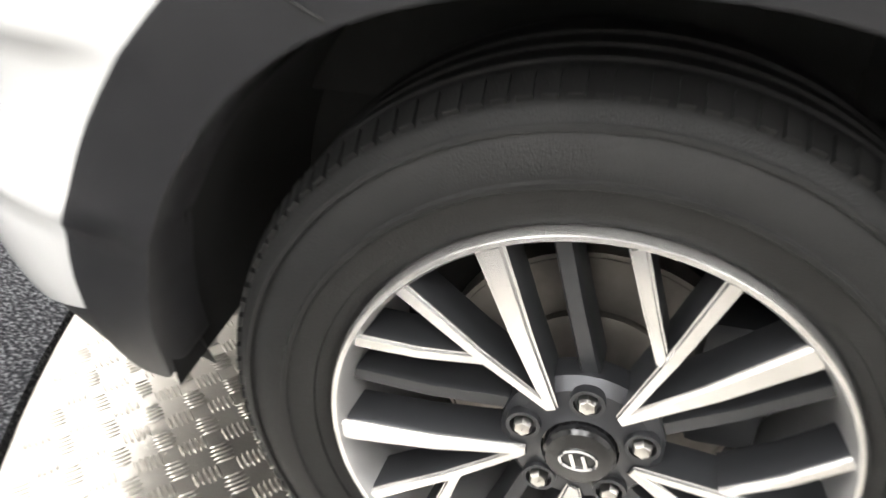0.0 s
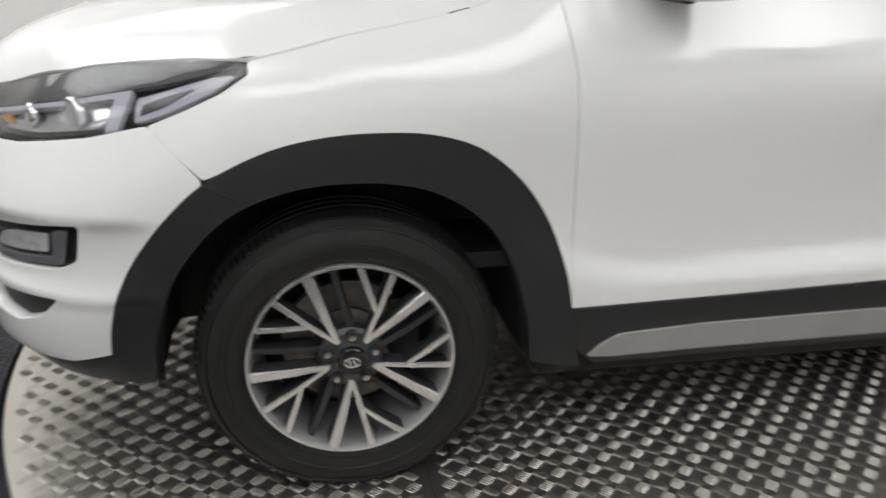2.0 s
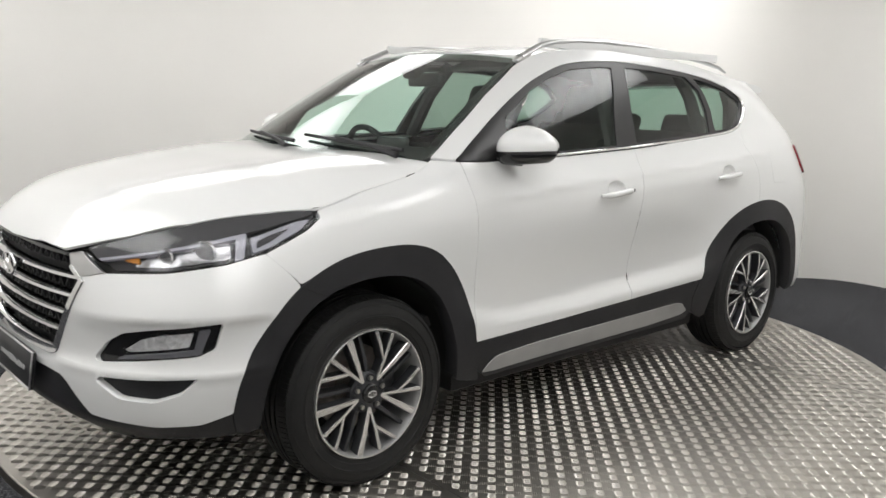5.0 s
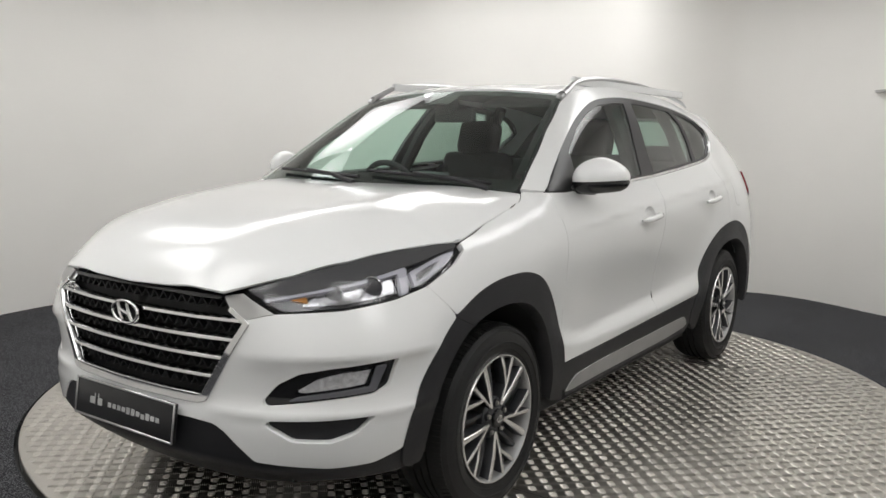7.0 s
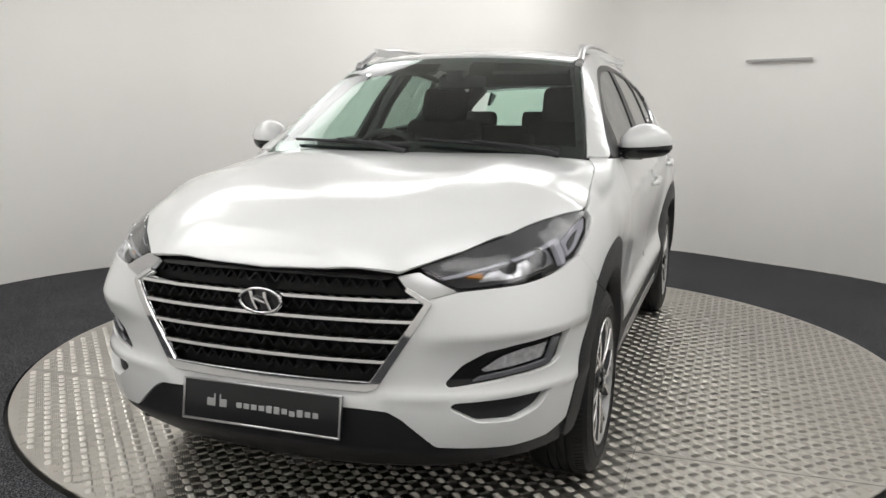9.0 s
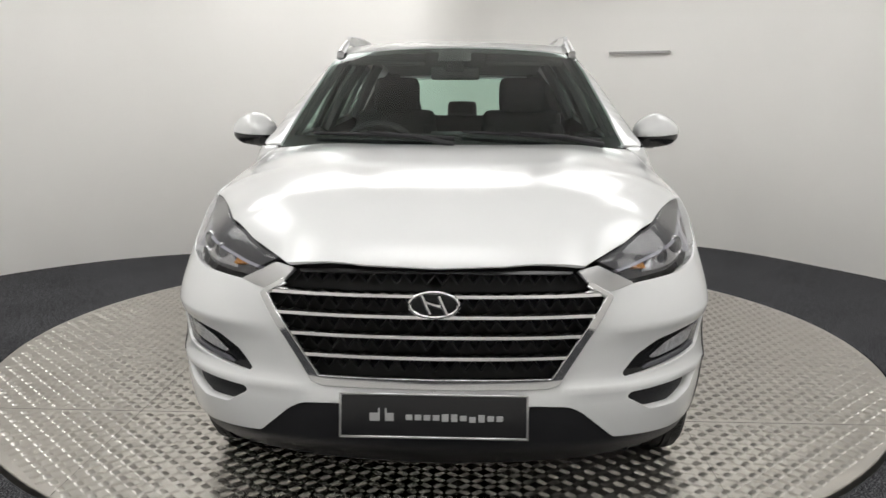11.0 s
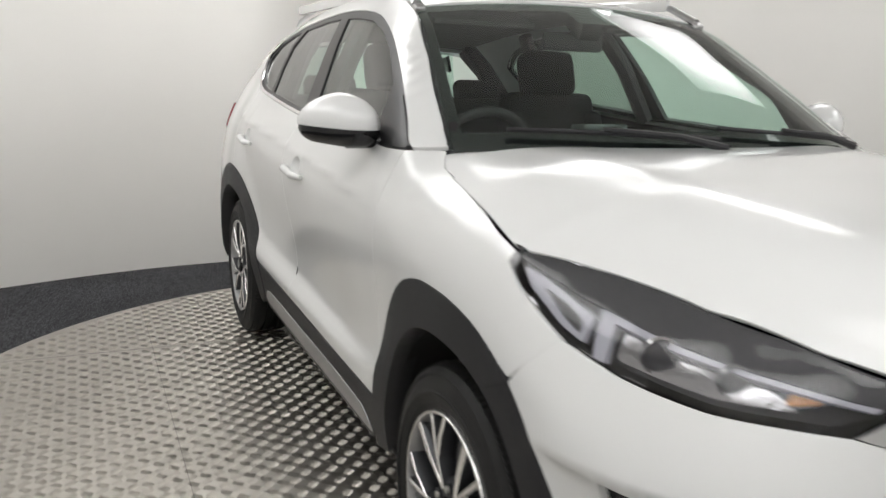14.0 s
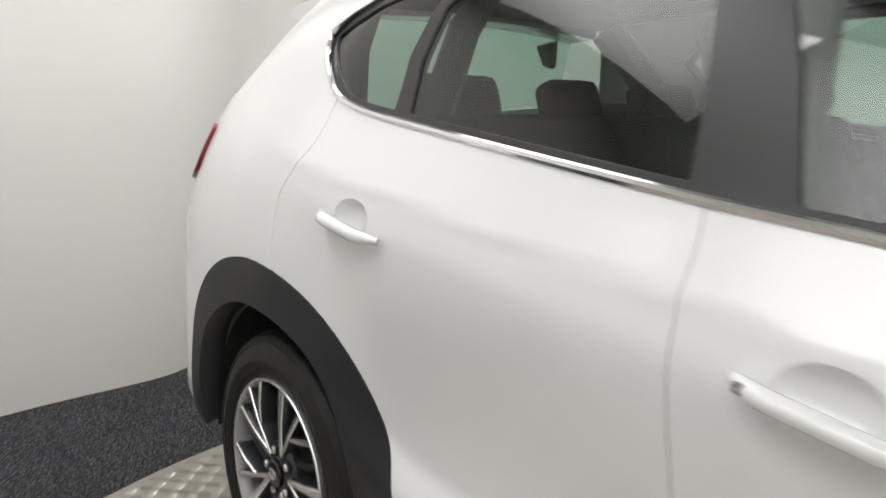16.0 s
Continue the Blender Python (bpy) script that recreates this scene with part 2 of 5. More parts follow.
# Cross-sections: (place on the plan, nine rows of height and offset from the plan outline).
def sec(x, *rows):
    return u_x(x), [(z, out(y, x)) for z, y in rows]


SECTIONS = [
    (0.0, [(0.20, -0.19), (0.28, -0.07), (0.35, 0.0), (0.46, 0.012), (0.56, 0.0), (0.72, 0.0), (0.80, -0.008), (0.875, -0.035), (0.91, -0.07)]),
    (u_of(2.19, 0.5), [(0.20, -0.19), (0.29, -0.06), (0.355, 0.0), (0.47, 0.01), (0.56, -0.005), (0.70, 0.0), (0.80, -0.010), (0.885, -0.04), (0.93, -0.08)]),
    (u_of(2.08, 0.71), [(0.20, -0.17), (0.30, -0.05), (0.36, -0.01), (0.47, 0.005), (0.56, -0.012), (0.69, 0.005), (0.83, -0.035), (0.91, -0.085), (0.97, -0.15)]),
    sec(1.85, (0.20, 0.77), (0.31, 0.832), (0.39, 0.855), (0.49, 0.868), (0.60, 0.862), (0.71, 0.871), (0.86, 0.827), (0.93, 0.785), (1.0, 0.70)),
    sec(1.70, (0.20, 0.83), (0.35, 0.88), (0.42, 0.893), (0.55, 0.900), (0.66, 0.900), (0.76, 0.897), (0.88, 0.868), (0.965, 0.815), (1.02, 0.74)),
    sec(1.541, (0.20, 0.85), (0.36, 0.90), (0.46, 0.912), (0.60, 0.914), (0.74, 0.912), (0.85, 0.903), (0.93, 0.885), (1.012, 0.840), (1.05, 0.78)),
    sec(1.335, (0.20, 0.86), (0.36, 0.905), (0.46, 0.916), (0.60, 0.918), (0.78, 0.916), (0.90, 0.908), (0.98, 0.886), (1.055, 0.822), (1.08, 0.77)),
    sec(1.12, (0.20, 0.86), (0.36, 0.90), (0.46, 0.908), (0.58, 0.908), (0.76, 0.906), (0.91, 0.906), (1.02, 0.872), (1.094, 0.800), (1.13, 0.74)),
    sec(0.985, (0.20, 0.85), (0.35, 0.887), (0.45, 0.897), (0.54, 0.897), (0.74, 0.895), (0.92, 0.908), (1.06, 0.862), (1.12, 0.802), (1.145, 0.745)),
    sec(0.88, (0.20, 0.84), (0.34, 0.878), (0.45, 0.893), (0.52, 0.895), (0.640, 0.882), (0.925, 0.910), (1.10, 0.862), (1.165, 0.825), (1.205, 0.718)),
    sec(0.80, (0.20, 0.84), (0.34, 0.877), (0.45, 0.893), (0.50, 0.894), (0.585, 0.879), (0.93, 0.912), (1.155, 0.845), (1.212, 0.798), (1.262, 0.702)),
    sec(0.582, (0.20, 0.84), (0.34, 0.876), (0.448, 0.895), (0.485, 0.897), (0.548, 0.873), (0.945, 0.918), (1.158, 0.840), (1.341, 0.735), (1.405, 0.650)),
    sec(0.369, (0.20, 0.84), (0.34, 0.876), (0.452, 0.896), (0.488, 0.899), (0.558, 0.868), (0.955, 0.920), (1.162, 0.837), (1.449, 0.682), (1.531, 0.600)),
    sec(0.20, (0.20, 0.84), (0.34, 0.876), (0.455, 0.896), (0.492, 0.900), (0.564, 0.866), (0.962, 0.921), (1.166, 0.835), (1.513, 0.648), (1.590, 0.575)),
    sec(0.0, (0.20, 0.84), (0.34, 0.876), (0.458, 0.897), (0.496, 0.901), (0.572, 0.865), (0.97, 0.921), (1.172, 0.833), (1.560, 0.625), (1.622, 0.570)),
    sec(-0.35, (0.20, 0.84), (0.34, 0.876), (0.465, 0.899), (0.504, 0.903), (0.588, 0.865), (0.985, 0.919), (1.188, 0.828), (1.583, 0.617), (1.636, 0.568)),
    sec(-0.80, (0.20, 0.84), (0.34, 0.878), (0.478, 0.904), (0.520, 0.908), (0.622, 0.874), (1.01, 0.910), (1.225, 0.803), (1.566, 0.617), (1.622, 0.562)),
    sec(-1.10, (0.20, 0.85), (0.36, 0.89), (0.48, 0.912), (0.58, 0.912), (0.76, 0.906), (1.03, 0.900), (1.255, 0.783), (1.534, 0.632), (1.600, 0.558)),
    sec(-1.335, (0.20, 0.86), (0.36, 0.90), (0.47, 0.922), (0.60, 0.924), (0.82, 0.918), (1.04, 0.893), (1.28, 0.772), (1.48, 0.66), (1.572, 0.552)),
    sec(-1.6, (0.20, 0.86), (0.36, 0.90), (0.47, 0.914), (0.62, 0.916), (0.82, 0.908), (1.04, 0.872), (1.28, 0.755), (1.44, 0.665), (1.54, 0.55)),
    sec(-1.85, (0.20, 0.82), (0.36, 0.89), (0.48, 0.898), (0.64, 0.900), (0.84, 0.892), (1.02, 0.86), (1.22, 0.775), (1.38, 0.66), (1.52, 0.55)),
    (u_of(-2.05, 0.80), [(0.20, -0.08), (0.36, 0.0), (0.50, 0.0), (0.66, 0.0), (0.86, -0.01), (1.0, -0.04), (1.15, -0.10), (1.32, -0.20), (1.46, -0.30)]),
    (float(US[-1]), [(0.20, -0.10), (0.36, 0.0), (0.50, 0.0), (0.68, -0.02), (0.88, -0.05), (1.0, -0.09), (1.15, -0.20), (1.35, -0.38), (1.50, -0.50)]),
]
SU = [s[0] for s in SECTIONS]
SZ = np.array([[r[0] for r in s[1]] for s in SECTIONS])
SD = np.array([[r[1] for r in s[1]] for s in SECTIONS])
ZT = np.stack([[float(pchip(SU, SZ[:, k], u)) for u in US] for k in range(9)], 1)
DT = np.stack([[float(pchip(SU, SD[:, k], u)) for u in US] for k in range(9)], 1)
DU = float(US[1])


def section_at(u):
    i = min(max(u / DU, 0), len(US) - 1.001)
    k, w = int(i), i - int(i)
    return (ZT[k] * (1 - w) + ZT[k + 1] * w).tolist(), (DT[k] * (1 - w) + DT[k + 1] * w).tolist()


def pchip_fast(xs, ys, x):
    n = len(xs)
    x = min(max(x, xs[0]), xs[-1])
    k = 0
    while k < n - 2 and x > xs[k + 1]:
        k += 1

    def slope(j):
        if j == 0 or j == n - 1:
            q = 1 if j == 0 else n - 1
            return (ys[q] - ys[q - 1]) / (xs[q] - xs[q - 1])
        h0, h1 = xs[j] - xs[j - 1], xs[j + 1] - xs[j]
        d0, d1 = (ys[j] - ys[j - 1]) / h0, (ys[j + 1] - ys[j]) / h1
        return 0.0 if d0 * d1 <= 0 else 3 * (h0 + h1) / ((2 * h1 + h0) / d0 + (h1 + 2 * h0) / d1)

    h = xs[k + 1] - xs[k]
    t = (x - xs[k]) / h
    return (2 * t**3 - 3 * t**2 + 1) * ys[k] + (t**3 - 2 * t**2 + t) * h * slope(k) + (3 * t**2 - 2 * t**3) * ys[k + 1] + (t**3 - t**2) * h * slope(k + 1)


U_FOG, U_FOG_END = 0.42, u_x(1.68)


def smooth01(t):
    t = min(1.0, max(0.0, t))
    return t * t * (3 - 2 * t)


def creases(u, x, y, z):
    """Folded lines pressed into doors and bumper."""
    c = 0.0
    if -1.7 < x < 1.0:
        zc = float(np.interp(x, [-1.5, -1.2, -0.8, -0.4, 0.0, 0.4, 0.85], [1.135, 1.115, 1.095, 1.075, 1.055, 1.03, 0.995]))
        t = z - zc
        if -0.12 < t < 0.12:
            fade = smooth01((x + 1.6) / 0.5) * smooth01((0.95 - x) / 0.4)
            c += 0.010 * fade * (math.exp(-t / 0.045) if t > 0 else math.exp(t / 0.018))
    if u < U_FOG_END + 0.01 and u > 0.2:
        fade = smooth01((u - U_FOG) / 0.18) * smooth01((U_FOG_END - u) / 0.12)
        zc = float(np.interp(u, [0.4, 0.65, 0.85, 1.1], [0.680, 0.686, 0.696, 0.694]))
        t = z - zc
        c += 0.014 * fade * (math.exp(-t / 0.07) if t > 0 else math.exp(t / 0.014))
        t = z - 0.517
        c += 0.012 * smooth01((u - 0.3) / 0.2) * smooth01((U_FOG_END - u) / 0.12) * (math.exp(-t / 0.022) if t > 0 else math.exp(t / 0.012))
    return c


def skin(u, z, inset=0.0):
    """A place on the car's left flank, nose or tail."""
    zs, ds = section_at(u)
    d = pchip_fast(zs, ds, z) if z <= zs[8] else ds[8] + (ds[8] - ds[7]) / (zs[8] - zs[7]) * (z - zs[8])
    x, y = np.interp(u, US, PX), np.interp(u, US, PY)
    d += creases(u, x, y, z) - inset
    nx, ny = np.interp(u, US, NX), np.interp(u, US, NY)
    return Vector((x + nx * d, y + ny * d, z))


BON_X = [0.9, 0.985, 1.03, 1.12, 1.335, 1.541, 1.62, 1.75, 1.9, 2.05, 2.168, 2.216, 2.25]
BON_Y = [0.74, 0.765, 0.785, 0.797, 0.820, 0.838, 0.815, 0.755, 0.665, 0.555, 0.470, 0.440, 0.42]
BON_Z = [1.15, 1.138, 1.120, 1.098, 1.058, 1.014, 1.003, 0.985, 0.963, 0.932, 0.895, 0.876, 0.86]
MID_X = [0.9, 1.0, 1.2, 1.5, 1.8, 2.0, 2.12, 2.19, 2.225, 2.25]
MID_Z = [1.172, 1.170, 1.166, 1.136, 1.095, 1.054, 1.004, 0.948, 0.907, 0.86]


LAMP_TOP = [(1.548, 0.85, 1.011), (1.62, 0.85, 1.010), (1.75, 0.82, 1.000), (1.90, 0.745, 0.978), (2.05, 0.63, 0.944), (2.168, 0.47, 0.892)]
lamp_top = [skin(u_of(x, y), z) for x, y, z in LAMP_TOP]
for i, bx in enumerate(BON_X):
    if 0.98 < bx < 1.6:
        BON_Y[i] = skin(u_x(bx), BON_Z[i]).y - 0.001
    elif 1.6 < bx < 2.1:
        BON_Y[i] = float(np.interp(bx, [p.x for p in lamp_top], [p.y for p in lamp_top])) - 0.001
        BON_Z[i] = float(np.interp(bx, [p.x for p in lamp_top], [p.z for p in lamp_top])) + 0.001


def bonnet_skin(x, y):
    ye, ze, zc = pchip_fast(BON_X, BON_Y, x), pchip_fast(BON_X, BON_Z, x), pchip_fast(MID_X, MID_Z, x)
    v = min(abs(y) / ye, 1.05)
    ridge = 0.30 + 0.24 * (2.2 - x) / 1.2
    fade = min(1, max(0, (2.15 - x) / 0.4))
    lift = 0.004 * fade * math.exp(-((abs(y) - ridge) / 0.06) ** 2) if abs(y) > ridge else 0.004 * fade * math.exp(-((abs(y) - ridge) / 0.14) ** 2)
    return Vector((x, y, ze + (zc - ze) * (1 - v**5) + lift))


def edge_at(x):
    """The side of windscreen and roof."""
    u = u_x(x)
    zs, _ = section_at(u)
    return skin(u, zs[8])


ROOF_X = [-1.75, -1.5, -1.0, -0.5, 0.0, 0.25, 0.40]
ROOF_Z = [1.545, 1.585, 1.632, 1.652, 1.648, 1.625, 1.598]


def roof_skin(x, y):
    e = edge_at(x)
    v = min(abs(y) / e.y, 1.0)
    bow = 0.07 * (1 - v * v) * max(0, min(1, (x + 0.3) / 0.6))
    zc = pchip_fast(ROOF_X, ROOF_Z, x + bow)
    return Vector((x + bow, y, e.z + (zc - e.z) * (1 - v**2.2)))


def screen_skin(t, v):
    """Windscreen: t from base to header, v across from -1 to 1."""
    x = 0.965 + (0.288 - 0.965) * t
    e = edge_at(x)
    cx, cz = 1.125 + (0.358 - 1.125) * t, 1.158 + (1.598 - 1.158) * t + 0.035 * math.sin(math.pi * t)
    w = 1 - abs(v) ** 2.2
    return Vector((e.x + (cx - e.x) * w, v * e.y, e.z + (cz - e.z) * w))


def inside(p, poly):
    x, y = p
    c = False
    j = len(poly) - 1
    for i in range(len(poly)):
        xi, yi = poly[i]
        xj, yj = poly[j]
        if (yi > y) != (yj > y) and x < (xj - xi) * (y - yi) / (yj - yi) + xi:
            c = not c
        j = i
    return c


def area2(poly):
    return sum(a[0] * b[1] - b[0] * a[1] for a, b in zip(poly, poly[1:] + poly[:1]))


def offset(poly, g):
    """The outline moved inwards by g."""
    if area2(poly) < 0:
        poly = poly[::-1]
    n, res = len(poly), []
    for i in range(n):
        a, b, c = Vector(poly[i - 1]), Vector(poly[i]), Vector(poly[(i + 1) % n])
        d1, d2 = (b - a).normalized(), (c - b).normalized()
        m = Vector((-d1.y - d2.y, d1.x + d2.x))
        if m.length < 1e-6:
            m = Vector((-d1.y, d1.x))
        m.normalize()
        k = max(0.5, m.dot(Vector((-d1.y, d1.x))))
        res.append(tuple(b + m * g / k))
    return res


def rounded(poly, r):
    """Corners cut to arcs of about r."""
    n, res = len(poly), []
    for i in range(n):
        a, b, c = Vector(poly[i - 1]), Vector(poly[i]), Vector(poly[(i + 1) % n])
        p = b + (a - b).normalized() * min(r, (a - b).length * 0.45)
        q = b + (c - b).normalized() * min(r, (c - b).length * 0.45)
        for t in (0, 0.33, 0.67, 1):
            res.append(tuple(p * (1 - t) ** 2 + b * 2 * t * (1 - t) + q * t * t))
    return res


def dense(poly, step):
    res = []
    for a, b in zip(poly, poly[1:] + poly[:1]):
        k = max(1, math.ceil(math.hypot(b[0] - a[0], b[1] - a[1]) / step))
        res += [(a[0] + (b[0] - a[0]) * i / k, a[1] + (b[1] - a[1]) * i / k) for i in range(k)]
    return res


def region(name, poly, surf, mat, parent, side=1, step=0.03, gap=0.002, depth=0.014, holes=(), label="", lip=0.0015, r=0.012, hmat=None):
    """A trimmed panel of a surface, with folded edges. surf maps the outline's plane to 3D."""
    from mathutils.geometry import delaunay_2d_cdt
    outer = dense(offset(rounded(poly, r), gap), step)
    inner = [dense(offset(rounded(h, r), -gap), step) for h in holes]
    pts, edges = [], []
    for loop in [outer, *inner]:
        k = len(pts)
        pts += loop
        edges += [(k + i, k + (i + 1) % len(loop)) for i in range(len(loop))]
    border = np.array(pts)
    nb = len(pts)
    x0, y0 = border.min(0)
    x1, y1 = border.max(0)
    for i in range(int((x1 - x0) / step) + 1):
        for j in range(int((y1 - y0) / step) + 1):
            p = (x0 + (i + (0.5 if j % 2 else 0)) * step, y0 + j * step)
            if ((border - p) ** 2).sum(1).min() > (0.45 * step) ** 2 and inside(p, outer) and not any(inside(p, h) for h in inner):
                pts.append(p)
    vs, _, fs, orig, _, _ = delaunay_2d_cdt([Vector(p) for p in pts], edges, [], 0, 1e-6)
    tri = []
    for f in fs:
        c = ((vs[f[0]].x + vs[f[1]].x + vs[f[2]].x) / 3, (vs[f[0]].y + vs[f[1]].y + vs[f[2]].y) / 3)
        if inside(c, outer) and not any(inside(c, h) for h in inner):
            tri.append(list(f))
    e = 0.008
    place, norm = [], []
    for v in vs:
        p = surf(v.x, v.y)
        du, dv = surf(v.x + e, v.y) - surf(v.x - e, v.y), surf(v.x, v.y + e) - surf(v.x, v.y - e)
        n = du.cross(dv)
        n = n.normalized() if n.length > 1e-12 else Vector((0, 0, 1))
        place.append(p)
        norm.append(n)
    mean = sum(norm, Vector())
    centre = sum(place, Vector()) / len(place)
    if mean.dot(centre - Vector((centre.x * 0.6, 0, 0.5))) < 0:
        norm = [-n for n in norm]
    count = {}
    for t in tri:
        if (place[t[1]] - place[t[0]]).cross(place[t[2]] - place[t[0]]).dot(norm[t[0]]) < 0:
            t.reverse()
        for a, b in ((t[0], t[1]), (t[1], t[2]), (t[2], t[0])):
            count[(a, b)] = 1
    rim = [(a, b) for a, b in count if (b, a) not in count]
    verts, normals = [list(p) for p in place], [list(n) for n in norm]
    faces = tri
    if depth:
        idx = {}
        outn = {}
        for a, b in rim:
            d = (place[b] - place[a]).cross(norm[a])
            if d.length > 1e-9:
                d.normalize()
            for k in (a, b):
                outn[k] = outn.get(k, Vector()) + d
        for k, d in outn.items():
            d = d.normalized() if d.length > 1e-9 else norm[k]
            idx[k] = len(verts)
            verts.append(list(place[k] + d * lip - norm[k] * lip))
            normals.append(list((d + norm[k] * 0.5).normalized()))
            verts.append(list(place[k] + d * lip * 0.5 - norm[k] * depth))
            normals.append(list(d))
        for a, b in rim:
            faces.append([b, a, idx[a], idx[b]])
            faces.append([idx[b], idx[a], idx[a] + 1, idx[b] + 1])
    if side < 0:
        verts = [[x, -y, z] for x, y, z in verts]
        normals = [[x, -y, z] for x, y, z in normals]
        faces = [f[::-1] for f in faces]
    me = bpy.data.meshes.new(name)
    me.from_pydata(verts, [], faces)
    me.materials.append(mat)
    me.shade_smooth()
    me.normals_split_custom_set_from_vertices(normals)
    ob = new(name, me)
    ob.parent = parent
    if label:
        ob["label"] = label
    return ob


def flow(pts, k=3):
    """Points with a smooth curve laid through them, k steps for each."""
    p, res = [Vector(q) for q in pts], []
    for i in range(len(p) - 1):
        a, b, c, d = p[max(i - 1, 0)], p[i], p[i + 1], p[min(i + 2, len(p) - 1)]
        for j in range(k):
            t = j / k
            res.append(tuple(0.5 * (2 * b + (c - a) * t + (2 * a - 5 * b + 4 * c - d) * t * t + (3 * b - a - 3 * c + d) * t**3)))
    return res + [tuple(p[-1])]


def flank(pts):
    """Rows of (x, height) on the flank, as outline of the skin."""
    return [(u_x(x), z) for x, z in pts]


def wrap(pts):
    return [(u_of(x, y), z) for x, y, z in pts]


def skin_in(d):
    return lambda u, z: skin(u, z, d)


def cup_outline(hx, hz, k=1.0):
    """The finger recess above a door handle's middle."""
    return flank([(hx - 0.004 + 0.062 * k * math.cos(math.tau * i / 28), hz + 0.014 + 0.034 * k * math.sin(math.tau * i / 28)) for i in range(28)])


def cup_skin(hx, hz):
    """A shallow bowl pressed into the flank."""
    uc, zc = u_x(hx - 0.004), hz + 0.014
    return lambda u, z: skin(u, z, 0.026 * max(0.0, 1 - ((u - uc) / 0.062) ** 2 - ((z - zc) / 0.034) ** 2) ** 0.6)


# ---- the room ----
CX, CY, DISC_R = 0.0, -0.10, 2.31
# Distance of the wall from the turntable's middle, by bearing in degrees.
WALL_R = [(-180, 3.40), (-172, 3.05), (-160, 3.13), (-143, 3.31), (-130, 3.58), (-118, 3.76), (-100, 3.92), (-80, 3.95), (-65, 3.9), (-45, 4.2), (-27, 4.6),
          (-12, 5.1), (5, 5.4), (45, 5.4), (75, 4.9), (92, 4.3), (108, 3.82), (125, 3.78), (140, 3.88), (155, 3.86), (168, 4.0), (176, 3.9), (180, 3.40)]


def wall_at(a):
    a = (a + 180) % 360 - 180
    r = float(pchip([w[0] for w in WALL_R], [w[1] for w in WALL_R], a))
    return CX + r * math.cos(radians(a)), CY + r * math.sin(radians(a))


FLOOR_Z = -0.012


def ring_sheet(bm, inner, outer, z0, z1=None):
    """Quads between two closed rows of (x, y)."""
    n = len(inner)
    p = [bm.verts.new((x, y, z0)) for x, y in inner]
    q = [bm.verts.new((x, y, z0 if z1 is None else z1)) for x, y in outer]
    for i in range(n):
        bm.faces.new((p[i], q[i], q[(i + 1) % n], p[(i + 1) % n]))


NW = 180
wall_line = [wall_at(-180 + 360 * i / NW) for i in range(NW)]
for _ in range(3):
    wall_line = [tuple((np.array(wall_line[i - 1]) + 2 * np.array(wall_line[i]) + np.array(wall_line[(i + 1) % NW])) / 4) for i in range(NW)]
outer_line = [(x * 1.04, y * 1.04) for x, y in wall_line]
bm = bmesh.new()
for za, zb in ((FLOOR_Z - 0.02, 0.5), (0.5, 1.25), (1.25, 2.0), (2.0, CEILING)):
    ring_sheet(bm, wall_line, wall_line, za, zb)
ring_sheet(bm, outer_line, outer_line, FLOOR_Z - 0.02, CEILING)
ring_sheet(bm, wall_line, outer_line, CEILING)
bmesh.ops.remove_doubles(bm, verts=bm.verts, dist=1e-4)
bmesh.ops.recalc_face_normals(bm, faces=bm.faces)
tagged(part("wall", bm, WALL), "off-white painted studio wall curving round the turntable", "wall", kind="structure")

bm = bmesh.new()
disc_line = [(CX + (DISC_R + 0.020) * math.cos(math.tau * i / NW - math.pi), CY + (DISC_R + 0.020) * math.sin(math.tau * i / NW - math.pi)) for i in range(NW)]
mids = [[tuple(np.array(a) * (1 - t) + np.array(b) * t) for a, b in zip(disc_line, outer_line)] for t in (0, 0.3, 0.65, 1)]
for a, b in zip(mids, mids[1:]):
    ring_sheet(bm, a, b, FLOOR_Z)
ring_sheet(bm, disc_line, disc_line, FLOOR_Z - 0.05, FLOOR_Z)
bmesh.ops.remove_doubles(bm, verts=bm.verts, dist=1e-4)
tagged(part("floor", bm, CARPET), "dark grey flecked carpet round the turntable", "carpet", kind="structure")

bm = bmesh.new()
v = [bm.verts.new((x, y, CEILING)) for x, y in outer_line]
bm.faces.new(v[::-1])
w = [bm.verts.new((x, y, CEILING + 0.1)) for x, y in outer_line]
bm.faces.new(w)
tagged(part("ceiling", bm, CEIL), "pale grey painted studio ceiling", "ceiling", kind="structure")


def added_light_panel(x, y, ang, length, width, drop=0.0):
    ob = tagged(empty("added_light_panel", x, y, CEILING - drop), "added wide white light panel under the ceiling, in place of unseen lights", "ceiling light", "ceiling panels")
    ob.rotation_euler[2] = ang
    bm = bmesh.new()
    box(bm, 0, 0, -0.022 + drop / 2, length, width, 0.04 + drop, None, 0.006)
    part("housing", bm, LAMPBODY, ob)
    bm = bmesh.new()
    box(bm, 0, 0, -0.052, length - 0.03, width - 0.03, 0.022, None, 0.005)
    part("diffuser", bm, LAMP, ob)
    return ob


# Ring of panels added in place of the room's unseen lights.
for a in range(-180, 180, 36):
    wx, wy = wall_at(a)
    r = min(max(math.hypot(wx - CX, wy - CY) - 1.4, 2.2), 3.2)
    added_light_panel(CX + r * math.cos(radians(a)), CY + r * math.sin(radians(a)), radians(a + 90), 1.34, 1.3)

